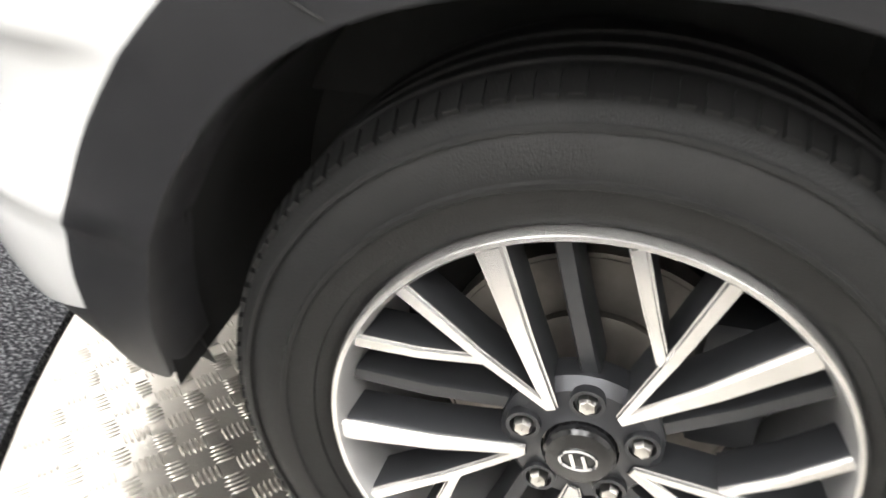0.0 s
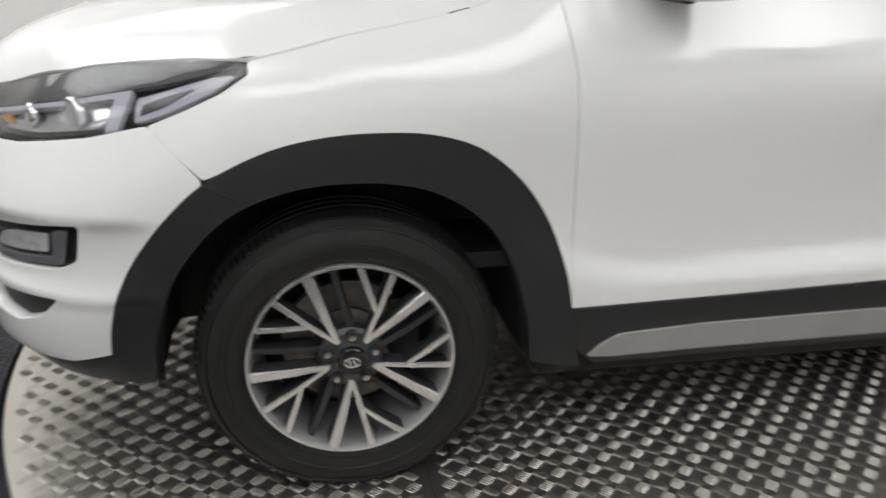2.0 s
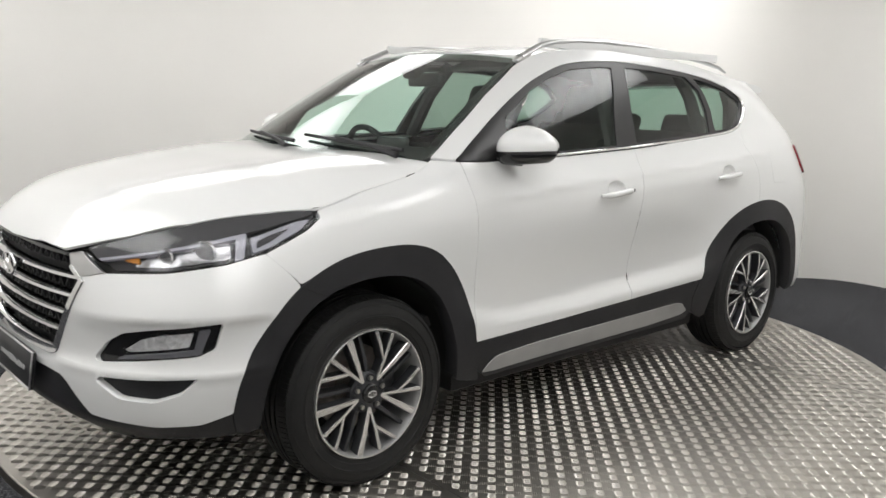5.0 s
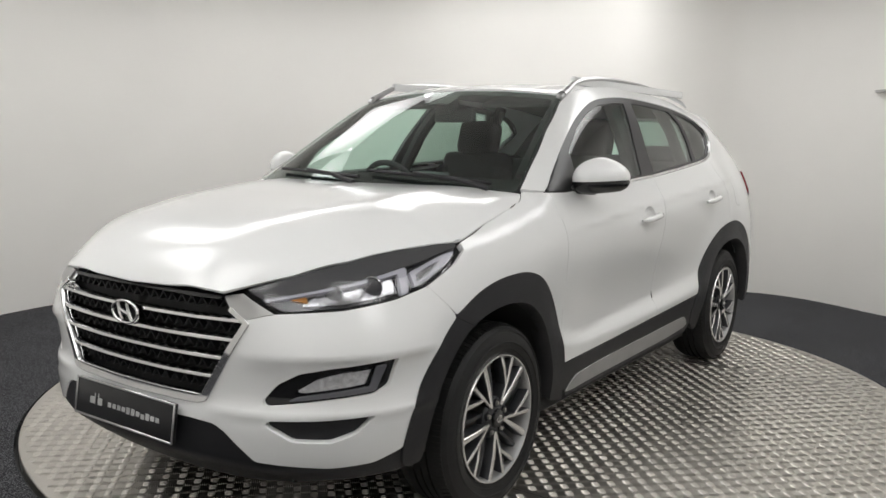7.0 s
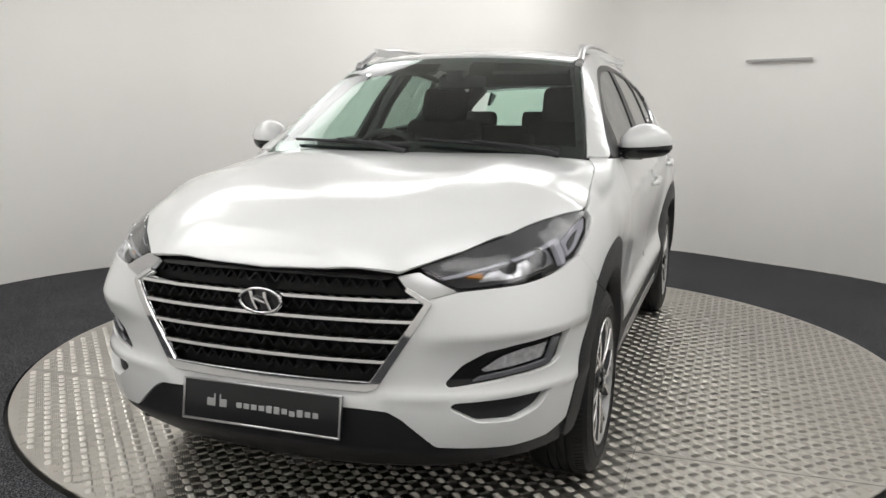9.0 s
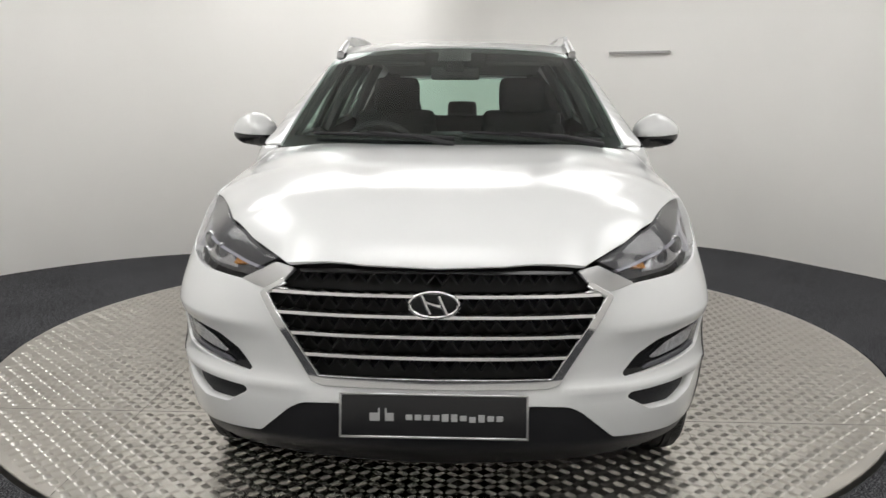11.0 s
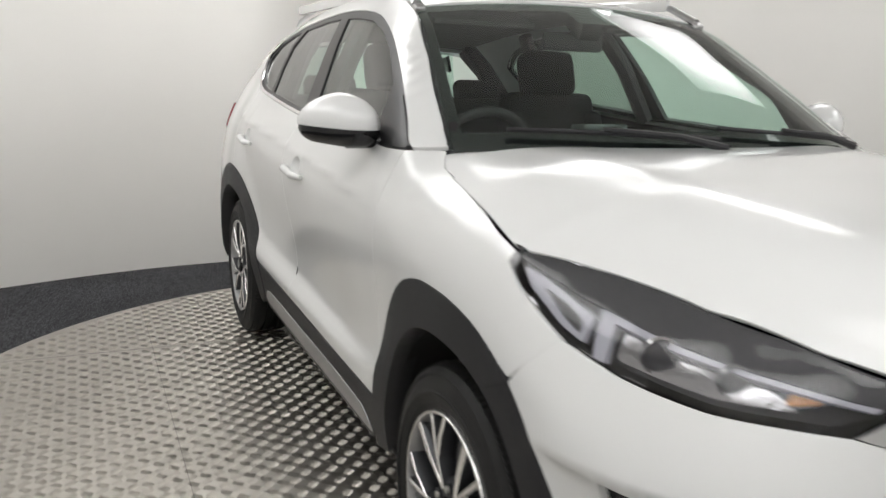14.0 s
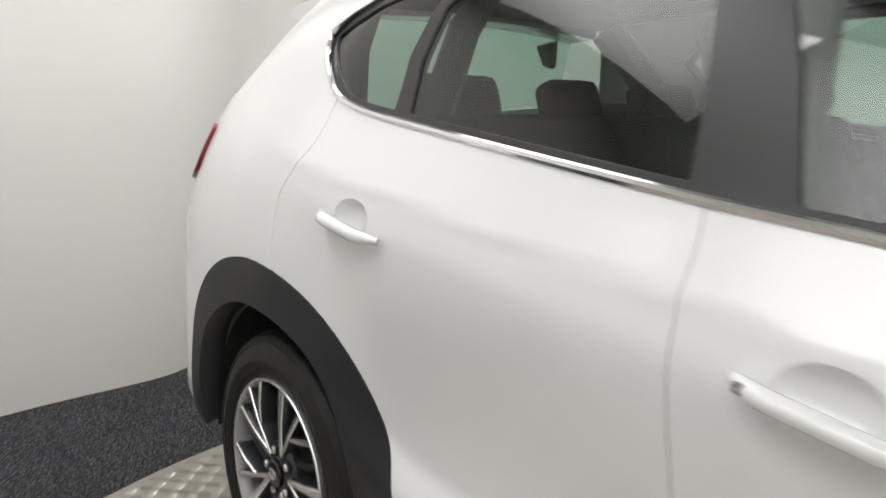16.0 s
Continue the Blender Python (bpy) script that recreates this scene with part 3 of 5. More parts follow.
# Three more panels, added only to brighten the car's front.
for a in (-22, 18, 58):
    wx, wy = wall_at(a)
    r = math.hypot(wx - CX, wy - CY) - 0.95
    added_light_panel(CX + r * math.cos(radians(a)), CY + r * math.sin(radians(a)), radians(a + 90), 1.34, 1.3, 0.08)

# A strip of trunking high on the wall.
ax, ay = wall_at(158)
bx, by = wall_at(149.5)
bm = bmesh.new()
d = Vector((bx - ax, by - ay, 0))
box(bm, (ax + bx) / 2 * 0.992, (ay + by) / 2 * 0.992, 1.764, d.length, 0.03, 0.022, Matrix.Rotation(math.atan2(d.y, d.x), 3, "Z"), 0.004)
tagged(part("trunking", bm, TRUNK), "short grey cable trunking fixed high on the wall", "cable trunking", kind="structure")

# ---- the turntable ----
table = tagged(empty("turntable", CX, CY, 0), "round steel tread plate turntable set flush in the carpet", "turntable", kind="structure")
bm = bmesh.new()
NT = 160
ringv = []
for r, z in ((0, 0.0), (DISC_R - 0.004, 0.0), (DISC_R, -0.004), (DISC_R, -0.05)):
    if r == 0:
        mid = bm.verts.new((0, 0, 0))
    else:
        ringv.append([bm.verts.new((r * math.cos(math.tau * i / NT), r * math.sin(math.tau * i / NT), z)) for i in range(NT)])
for i in range(NT):
    bm.faces.new((mid, ringv[0][i], ringv[0][(i + 1) % NT]))
    for p, q in zip(ringv, ringv[1:]):
        bm.faces.new((p[i], q[i], q[(i + 1) % NT], p[(i + 1) % NT]))
part("plate", bm, STEEL, table, "worn steel plate", smooth=False)
# Black sheet at the gap's bottom, with the gap's shade put into its colour.
bm = bmesh.new()
for r0, r1, z in ((DISC_R - 0.001, DISC_R + 0.030, -0.047),):
    ring_sheet(bm, [(r0 * math.cos(math.tau * i / NT), r0 * math.sin(math.tau * i / NT)) for i in range(NT)], [(r1 * math.cos(math.tau * i / NT), r1 * math.sin(math.tau * i / NT)) for i in range(NT)], z)
    ring_sheet(bm, [(r1 * math.cos(math.tau * i / NT), r1 * math.sin(math.tau * i / NT)) for i in range(NT)], [(r1 * math.cos(math.tau * i / NT), r1 * math.sin(math.tau * i / NT)) for i in range(NT)], z, z - 0.02)
part("gap_black", bm, GAPBLACK, table, "black sheet in the gap round the plate, for its shade")

# Raised five-bar treads, in cells that turn by a quarter from one to the next.
PITCH = 0.046
verts, faces = [], []


def bar(cx, cy, dx, dy, length, width, h):
    """A low lozenge with a flat top."""
    k = len(verts)
    nx, ny = -dy, dx
    for a, b, z in ((-1, 0, 0), (-0.55, -1, 0), (0.55, -1, 0), (1, 0, 0), (0.55, 1, 0), (-0.55, 1, 0), (-0.6, 0, h), (-0.4, -0.45, h), (0.4, -0.45, h), (0.6, 0, h), (0.4, 0.45, h), (-0.4, 0.45, h)):
        verts.append((cx + dx * a * length / 2 + nx * b * width / 2, cy + dy * a * length / 2 + ny * b * width / 2, z))
    for j in range(6):
        faces.append((k + j, k + (j + 1) % 6, k + 6 + (j + 1) % 6, k + 6 + j))
    faces.append(tuple(k + 6 + j for j in range(6)))


cells = []
half = int(DISC_R / PITCH) + 1
SEAM_X, SEAM_Y = (-1.15, 1.15), (-1.25, 1.10)
for i in range(-half, half + 1):
    for j in range(-half, half + 1):
        x, y = i * PITCH, j * PITCH
        if math.hypot(x, y) > DISC_R - 0.035:
            continue
        if min(abs(x - s) for s in SEAM_X) < 0.004 or min(abs(y - s) for s in SEAM_Y) < 0.004:
            continue
        if 1.25 < x < 2.0 and 0.95 < y < 1.75 and len(cells) < 300:
            cells.append((x, y, (i + j) % 2))
            continue
        a = radians(45 if (i + j) % 2 else -45)
        dx, dy = math.cos(a), math.sin(a)
        for k in (-2, -1, 0, 1, 2):
            o = k * 0.0082
            bar(x - dy * o, y + dx * o, dx, dy, 0.036 - 0.003 * abs(k), 0.0056, 0.0028)
me = bpy.data.meshes.new("treads")
me.from_pydata(verts, [], faces)
me.materials.append(TREAD)
treads = tagged(new("treads", me), "raised five-bar treads", kind="stuff")
treads.parent = table
shared = []
for odd in (0, 1):
    verts, faces = [], []
    a = radians(45 if odd else -45)
    dx, dy = math.cos(a), math.sin(a)
    for k in (-2, -1, 0, 1, 2):
        bar(-dy * k * 0.0082, dx * k * 0.0082, dx, dy, 0.036 - 0.003 * abs(k), 0.0056, 0.0028)
    me = bpy.data.meshes.new("tread")
    me.from_pydata(verts, [], faces)
    me.materials.append(TREAD)
    shared.append(me)
for x, y, odd in cells:
    ob = new("tread", shared[odd])
    ob.parent, ob.location = table, (x, y, 0)
bm = bmesh.new()
for s in SEAM_X:
    ln = math.sqrt(DISC_R**2 - s * s) * 2
    box(bm, s, 0, 0.0002, 0.0016, ln - 0.02, 0.0012)
for s in SEAM_Y:
    ln = math.sqrt(DISC_R**2 - s * s) * 2
    box(bm, 0, s, 0.0004, ln - 0.02, 0.0016, 0.0012)
part("plate_seam", bm, GAPBLACK, table, "dark joints between the plates", smooth=False)

# ---- the car ----
car = tagged(empty("car"), "white five-door sport utility car with black cladding on a turntable", "car")
ARCH_F = [(1.853, 0.384), (1.838, 0.465), (1.795, 0.582), (1.715, 0.691), (1.626, 0.775), (1.50, 0.838), (1.377, 0.866), (1.255, 0.872), (1.153, 0.864), (1.05, 0.830), (0.955, 0.752), (0.885, 0.650), (0.843, 0.540), (0.822, 0.440)]
ARCH_FI = [(1.775, 0.25), (1.768, 0.34), (1.751, 0.45), (1.707, 0.566), (1.627, 0.672), (1.539, 0.733), (1.43, 0.766), (1.319, 0.774), (1.217, 0.764), (1.124, 0.733), (1.027, 0.660), (0.962, 0.55), (0.922, 0.416), (0.905, 0.30)]
ARCH_R = [(-0.79, 0.492), (-0.835, 0.575), (-0.915, 0.685), (-1.04, 0.785), (-1.19, 0.845), (-1.35, 0.870), (-1.49, 0.862), (-1.62, 0.825), (-1.72, 0.755), (-1.79, 0.65), (-1.83, 0.53), (-1.86, 0.42)]
ARCH_RI = [(-0.90, 0.28), (-0.925, 0.43), (-0.985, 0.57), (-1.09, 0.685), (-1.215, 0.742), (-1.35, 0.762), (-1.48, 0.754), (-1.60, 0.712), (-1.70, 0.632), (-1.755, 0.53), (-1.78, 0.40), (-1.79, 0.30)]
DLO_TOP = [(0.885, 1.163), (0.80, 1.212), (0.582, 1.341), (0.369, 1.449), (0.20, 1.513), (0.06, 1.552), (-0.12, 1.574), (-0.35, 1.583), (-0.60, 1.577), (-0.90, 1.558), (-1.12, 1.530), (-1.27, 1.495), (-1.37, 1.452), (-1.425, 1.412)]
DLO_LOW = [(-1.40, 1.372), (-1.34, 1.318), (-1.25, 1.268), (-1.15, 1.245), (-1.03, 1.233), (-0.77, 1.214), (-0.24, 1.180), (0.26, 1.160), (0.76, 1.146), (0.88, 1.148)]
SEAM_F = [(0.822, 0.440), (0.832, 0.69), (0.848, 0.924), (0.858, 1.016), (0.885, 1.150)]
SEAM_B = [(-0.188, 0.470), (-0.185, 0.60), (-0.190, 0.727), (-0.200, 0.90), (-0.205, 0.975), (-0.212, 1.06), (-0.222, 1.13), (-0.235, 1.178)]
SEAM_R = [(-1.308, 0.867), (-1.322, 0.93), (-1.312, 1.04), (-1.27, 1.11), (-1.235, 1.17), (-1.245, 1.262)]
BON_EDGE = [(2.238, 0), (2.234, 0.2), (2.222, 0.36), (2.205, 0.43), (2.168, 0.462), (2.05, 0.552), (1.9, 0.662), (1.75, 0.752), (1.62, 0.812), (1.56, 0.832), (1.50, 0.834), (1.335, 0.818), (1.12, 0.795), (1.03, 0.78), (0.985, 0.765), (0.962, 0.748), (0.985, 0.69), (1.045, 0.5), (1.09, 0.25), (1.105, 0)]

BON_EDGE = [(x, float(pchip(BON_X, BON_Y, x)) - 0.001) if 0.98 < x < 2.1 and y > 0.54 and (x, y) != (1.045, 0.5) and (x, y) != (0.985, 0.69) else (x, y) for x, y in BON_EDGE]
ARCH_F, ARCH_FI, ARCH_R, ARCH_RI = flow(ARCH_F), flow(ARCH_FI), flow(ARCH_R), flow(ARCH_RI)
DLO_TOP, SEAM_B, SEAM_F, SEAM_R = flow(DLO_TOP), flow(SEAM_B), flow(SEAM_F), flow(SEAM_R)
# bonnet, windscreen and roof, across the middle
edge = BON_EDGE + [(x, -y) for x, y in BON_EDGE[-2:0:-1]]
region("bonnet", edge, bonnet_skin, PAINT, car, step=0.028, gap=0.0008, label="white bonnet with two soft creases")
screen = [(0.0, -1.0), (1.0, -1.0), (1.0, 1.0), (0.0, 1.0)]
region("windscreen", screen, screen_skin, WINDSCREEN, car, step=0.06, gap=0.004, depth=0.004, r=0.02, label="lightly tinted windscreen").visible_shadow = False


def band(t0, t1, v0, v1, name, mat, lift=0.002, n=40):
    """A painted border on the inside of the windscreen."""
    bm = bmesh.new()
    rows = []
    for i in range(n + 1):
        row = []
        for j in range(5):
            t, v = t0 + (t1 - t0) * j / 4, v0 + (v1 - v0) * i / n
            p = screen_skin(t, v)
            row.append(bm.verts.new(p - Vector((0.5, 0, 0.86)) * lift))
        rows.append(row)
    for p, q in zip(rows, rows[1:]):
        for k in range(4):
            bm.faces.new((p[k], p[k + 1], q[k + 1], q[k]))
    return part(name, bm, mat, car)


band(0.0, 0.10, -0.98, 0.98, "screen_border", GLOSSBLACK)
band(0.925, 0.995, -0.98, 0.98, "screen_border", GLOSSBLACK)
band(0.02, 0.98, -0.985, -0.945, "screen_border", GLOSSBLACK, n=6)
band(0.02, 0.98, 0.945, 0.985, "screen_border", GLOSSBLACK, n=6)
band(0.80, 0.93, -0.13, 0.13, "screen_border", GLOSSBLACK, n=10)
roof_edge = [(x, edge_at(x).y - 0.001) for x in (0.285, 0.2, 0.0, -0.35, -0.8, -1.1, -1.335, -1.6, -1.74)]
roof_poly = roof_edge + [(x, -y) for x, y in roof_edge[::-1]]
region("roof", roof_poly, roof_skin, PAINT, car, step=0.05, gap=0.001, label="white roof")

for s in (1, -1):
    # side frame and rear quarter
    top_line = [(0.955, 1.158), (0.88, 1.205 - 0.001), (0.80, 1.261), (0.582, 1.404), (0.369, 1.530), (0.28, 1.565), (0.20, 1.589), (0.0, 1.621), (-0.35, 1.635), (-0.80, 1.621), (-1.10, 1.599), (-1.335, 1.571), (-1.6, 1.539), (-1.74, 1.52)]
    poly = [(0.945, 1.162)] + top_line[1:] + [(-1.80, 1.40), (-1.88, 1.25), (-1.93, 1.16), (-1.98, 1.0), (-2.0, 0.90), (-1.96, 0.72), (-1.80, 0.62)] + ARCH_R[24:14:-1] + [(-1.308, 0.867)] + SEAM_R[1:] + [(-1.34, 1.318), (-1.40, 1.372)] + DLO_TOP[::-1] + [(0.90, 1.155)]
    region("side_frame", flank(poly), skin, PAINT, car, s, step=0.035, r=0.006)
    # front wing
    wing_top = [(0.955, 1.154)] + [(x, float(pchip(BON_X, BON_Z, x)) - 0.001) for x in (0.985, 1.03, 1.12, 1.22, 1.335, 1.44, 1.50)] + [(1.532, 1.010), (1.529, 0.988)]
    poly = [(0.90, 1.150)] + wing_top + [(1.585, 0.951), (1.66, 0.917), (1.735, 0.887), (1.67, 0.825), (1.626, 0.783)] + ARCH_F[13:] + SEAM_F[1:]
    region("front_wing", flank(poly), skin, PAINT, car, s, step=0.03, gap=0.0016, r=0.006, depth=0.026)
    # doors
    fd = SEAM_F + [(0.76, 1.146), (0.26, 1.160), (-0.235, 1.178)] + SEAM_B[::-1][1:] + [(0.3, 0.455)]
    door = region("front_door", flank(fd), skin, PAINT, car, s, step=0.02, gap=0.003, r=0.006, depth=0.028, holes=[cup_outline(0.0, 0.993)])
    rd = SEAM_B + [(-0.77, 1.214), (-1.03, 1.233), (-1.15, 1.245), (-1.245, 1.266)] + SEAM_R[::-1][1:] + ARCH_R[14:0:-1] + [(-0.79, 0.492)]
    rdoor = region("rear_door", flank(rd), skin, PAINT, car, s, step=0.02, gap=0.003, r=0.006, depth=0.028, holes=[cup_outline(-0.985, 1.028)])
    # window surround and panes
    dlo = DLO_TOP + DLO_LOW
    g1 = [(0.62, 1.176), (0.56, 1.315), (0.36, 1.425), (0.19, 1.490), (0.03, 1.531), (-0.15, 1.548), (-0.285, 1.552), (-0.18, 1.35), (-0.118, 1.190), (0.30, 1.174)]
    g2 = [(-0.275, 1.200), (-0.31, 1.35), (-0.385, 1.556), (-0.60, 1.553), (-0.92, 1.532), (-0.995, 1.46), (-1.0, 1.35), (-0.965, 1.245), (-0.70, 1.228)]
    g3 = [(-1.02, 1.250), (-1.045, 1.36), (-1.03, 1.46), (-0.99, 1.526), (-1.12, 1.508), (-1.25, 1.474), (-1.345, 1.432), (-1.39, 1.405), (-1.37, 1.375), (-1.31, 1.325), (-1.22, 1.275), (-1.12, 1.258)]
    region("window_frame", flank(dlo), skin_in(0.006), TRIM, car, s, step=0.035, gap=0.0, holes=[flank(g1), flank(g2), flank(g3)], r=0.008, depth=0.02, label="black window surround")
    for nm, g, mt, lb in (("front_window", g1, SIDEGLASS, "tinted front side window"), ("rear_window", g2, PRIVACY, "dark privacy glass"), ("quarter_window", g3, PRIVACY, "dark privacy glass")):
        ob = region(nm, flank(g), skin_in(0.012), mt, car, s, step=0.05, gap=-0.004, depth=0.003, r=0.02, label=lb)
        ob.visible_shadow = False
    # chrome waist strip up to the rear corner
    cl = [(0.62, 1.150), (0.26, 1.160), (-0.24, 1.181), (-0.77, 1.215), (-1.03, 1.234), (-1.15, 1.246), (-1.25, 1.269), (-1.34, 1.319), (-1.40, 1.373), (-1.422, 1.412), (-1.37, 1.452), (-1.27, 1.495)]
    pts = []
    for (xa, za), (xb, zb) in zip(cl, cl[1:]):
        k = max(2, int(math.hypot(xb - xa, zb - za) / 0.03))
        pts += [(xa + (xb - xa) * i / k, za + (zb - za) * i / k) for i in range(k)]
    pts.append(cl[-1])
    pts = [pts[0]] + [((a[0] + 2 * b[0] + c[0]) / 4, (a[1] + 2 * b[1] + c[1]) / 4) for a, b, c in zip(pts, pts[1:], pts[2:])] + [pts[-1]]
    bm = bmesh.new()
    line = [skin(u_x(x), z, -0.001) for x, z in pts]
    tube(bm, [(p.x, p.y * s, p.z) for p in line], [0.0085] * (len(line) - 6) + [0.008, 0.007, 0.006, 0.005, 0.004, 0.003], 8)
    part("chrome_strip", bm, CHROME, car, label="chrome strip under the side windows")
    # arch cladding
    pf = ARCH_F + [(0.830, 0.372), (0.80, 0.33), (0.78, 0.27)] + ARCH_FI[:2:-1] + [(1.772, 0.315), (1.82, 0.305), (1.845, 0.325)]
    region("arch_trim", flank(pf), skin_in(-0.004), CLAD, car, s, step=0.03, gap=-0.001, depth=0.07, r=0.01, label="black plastic wheel arch trim")
    pr = ARCH_R + [(-1.87, 0.30)] + ARCH_RI[::-1] + [(-0.86, 0.27), (-0.76, 0.33), (-0.74, 0.40), (-0.765, 0.47)]
    region("arch_trim", flank(pr), skin_in(-0.004), CLAD, car, s, step=0.03, gap=-0.001, depth=0.07, r=0.01, label="black plastic wheel arch trim")
    # joint in the arch trim behind the bumper corner
    bm = bmesh.new()
    joint = [skin(u_x(1.63 + (1.545 - 1.63) * i / 8), 0.775 + (0.735 - 0.775) * i / 8, -0.0046) for i in range(9)]
    tube(bm, [(p.x, p.y * s, p.z) for p in joint], 0.0016, 5)
    part("trim_joint", bm, DARK, car)
    # sill
    sill = [(0.822, 0.438), (0.3, 0.453), (-0.19, 0.468), (-0.765, 0.488), (-0.74, 0.40), (-0.76, 0.33), (-0.72, 0.285), (0.74, 0.275), (0.80, 0.33), (0.83, 0.37)]
    insert = [(0.765, 0.300), (0.735, 0.335), (0.69, 0.362), (0.47, 0.376), (-0.585, 0.391), (-0.65, 0.38), (-0.705, 0.335), (-0.66, 0.318), (-0.385, 0.306), (0.46, 0.300), (0.70, 0.295)]
    region("sill_trim", flank(sill), skin_in(-0.002), CLAD, car, s, step=0.04, gap=0.001, depth=0.05, holes=[flank(insert)], label="black plastic sill trim")
    region("sill_insert", flank(insert), skin_in(-0.006), SKID, car, s, step=0.04, gap=0.001, depth=0.012, label="silver grey sill insert")
    # dark shell added behind the panels so the shut gaps look shaded
    shell = [(1.95, 0.30)] + ARCH_FI[1:] + [(-0.85, 0.24)] + ARCH_RI[1:-1] + [(-1.95, 0.32), (-2.02, 0.9), (-1.9, 1.15), (-1.3, 1.22), (-0.24, 1.155), (0.76, 1.12), (0.98, 1.06), (1.3, 1.0), (1.55, 0.93), (1.9, 0.86)]
    region("gap_shade_shell", flank(shell), skin_in(0.055), DARK, car, s, step=0.05, gap=0, depth=0.0)

    # front bumper, one half
    lamp_low = [(2.205, 0.485, 0.806), (2.115, 0.577, 0.828), (1.99, 0.73, 0.838), (1.851, 0.84, 0.860), (1.735, 0.88, 0.888)]
    bump = [(0.0, 0.532)] + [(u_of(2.243, 0.30), 0.532), (u_of(2.243, 0.362), 0.540), (u_of(2.19, 0.518), 0.792)] + wrap(lamp_low) + flank([(1.67, 0.825)] + ARCH_F[12::-1])
    bump += [(u_of(1.95, 0.82), 0.352), (u_of(2.06, 0.74), 0.346), (u_of(2.208, 0.54), 0.364), (u_of(2.23, 0.44), 0.452), (u_of(2.24, 0.40), 0.472), (u_of(2.245, 0.3), 0.478), (0.0, 0.478)]
    fog = wrap([(1.878, 0.86, 0.685), (1.905, 0.85, 0.599), (1.95, 0.82, 0.577), (2.166, 0.57, 0.547), (2.178, 0.555, 0.559), (2.150, 0.60, 0.613), (2.11, 0.66, 0.651), (2.06, 0.735, 0.667)])
    vent = wrap([(1.951, 0.825, 0.512), (2.0, 0.79, 0.461), (2.06, 0.735, 0.434), (2.13, 0.645, 0.439), (2.172, 0.57, 0.487), (2.165, 0.58, 0.501), (2.06, 0.735, 0.506)])
    region("front_bumper", bump, skin, PAINT, car, s, step=0.026, holes=[fog, vent], r=0.012, depth=0.03, gap=0.0018, label="white front bumper")
    region("fog_recess", fog, skin_in(0.02), GLOSSBLACK, car, s, step=0.03, gap=-0.006, depth=0.0, label="black fog lamp recess")
    region("bumper_vent", vent, skin_in(0.03), CLAD, car, s, step=0.03, gap=-0.006, depth=0.0, label="black lower vent")
    lens = wrap([(1.952, 0.82, 0.660), (1.972, 0.81, 0.605), (2.11, 0.66, 0.581), (2.122, 0.645, 0.593), (2.085, 0.705, 0.635), (2.035, 0.76, 0.652)])
    region("fog_reflector", lens, skin_in(0.014), FOGLENS, car, s, step=0.02, gap=0.004, depth=0.0)
    ob = region("fog_lamp", lens, skin_in(0.004), CLEAR, car, s, step=0.02, gap=0.0, depth=0.012, r=0.008, label="clear fog lamp")
    ob.visible_shadow = False
    frame_out = wrap([(1.918, 0.845, 0.665), (1.942, 0.83, 0.586), (2.135, 0.63, 0.561), (2.115, 0.65, 0.573), (1.962, 0.815, 0.599), (1.944, 0.83, 0.662)])
    region("fog_light_bar", frame_out, skin_in(0.006), FOGBAR, car, s, step=0.02, gap=0.0, depth=0.01, r=0.004, label="grey light guide round the fog lamp")
    # lower black bumper
    low = [(0.0, 0.474), (u_of(2.245, 0.3), 0.474), (u_of(2.24, 0.40), 0.468), (u_of(2.23, 0.44), 0.448), (u_of(2.208, 0.54), 0.360), (u_of(2.06, 0.74), 0.342), (u_of(1.95, 0.82), 0.348), (u_x(1.856), 0.378), (u_x(1.85), 0.33), (u_x(1.84), 0.30), (u_of(2.06, 0.74), 0.292), (u_of(2.19, 0.5), 0.262), (0.0, 0.225)]
    region("lower_bumper", low, skin_in(0.006), CLAD, car, s, step=0.035, gap=0.0, depth=0.02, r=0.006, label="black plastic lower bumper")

    # headlamp
    hl = wrap([(2.168, 0.470, 0.890), (2.115, 0.577, 0.831), (1.99, 0.73, 0.841), (1.851, 0.84, 0.863), (1.735, 0.88, 0.890)]) + flank([(1.66, 0.920), (1.588, 0.954), (1.530, 0.990), (1.532, 1.010), (1.56, 1.012), (1.62, 1.010)]) + wrap([(1.75, 0.82, 1.000), (1.90, 0.745, 0.978), (2.05, 0.63, 0.944)])
    lamp = region("headlamp", hl, skin_in(0.045), LAMPBACK, car, s, step=0.03, gap=-0.004, depth=0.0, label="dark headlamp with chrome reflectors behind a clear cover")
    ob = region("cover", hl, skin_in(0.002), CLEAR, lamp, s, step=0.028, gap=0.002, depth=0.02, r=0.012)
    ob.visible_shadow = False
    brow_low = [(2.135, 0.53, 0.868), (2.0, 0.72, 0.906), (1.885, 0.81, 0.929), (1.80, 0.855, 0.945), (1.70, 0.88, 0.962)]
    brow = wrap(brow_low) + flank([(1.62, 0.982), (1.55, 0.998), (1.545, 1.008), (1.62, 1.008)]) + wrap([(1.75, 0.82, 0.998), (1.90, 0.745, 0.976), (2.05, 0.63, 0.942), (2.16, 0.48, 0.894)])
    region("brow", brow, skin_in(0.012), LAMPGREY, lamp, s, step=0.03, gap=0.0, depth=0.012, r=0.004, label="grey upper trim")
    for (bx, by, bz, br) in ((1.905, 0.795, 0.893, 0.031), (2.010, 0.71, 0.878, 0.025)):
        c = skin(u_of(bx, by), bz, 0.034)
        nrm = (skin(u_of(bx, by), bz, 0.0) - c).normalized()
        nrm = (nrm + Vector((0.6, 0, -0.05))).normalized()
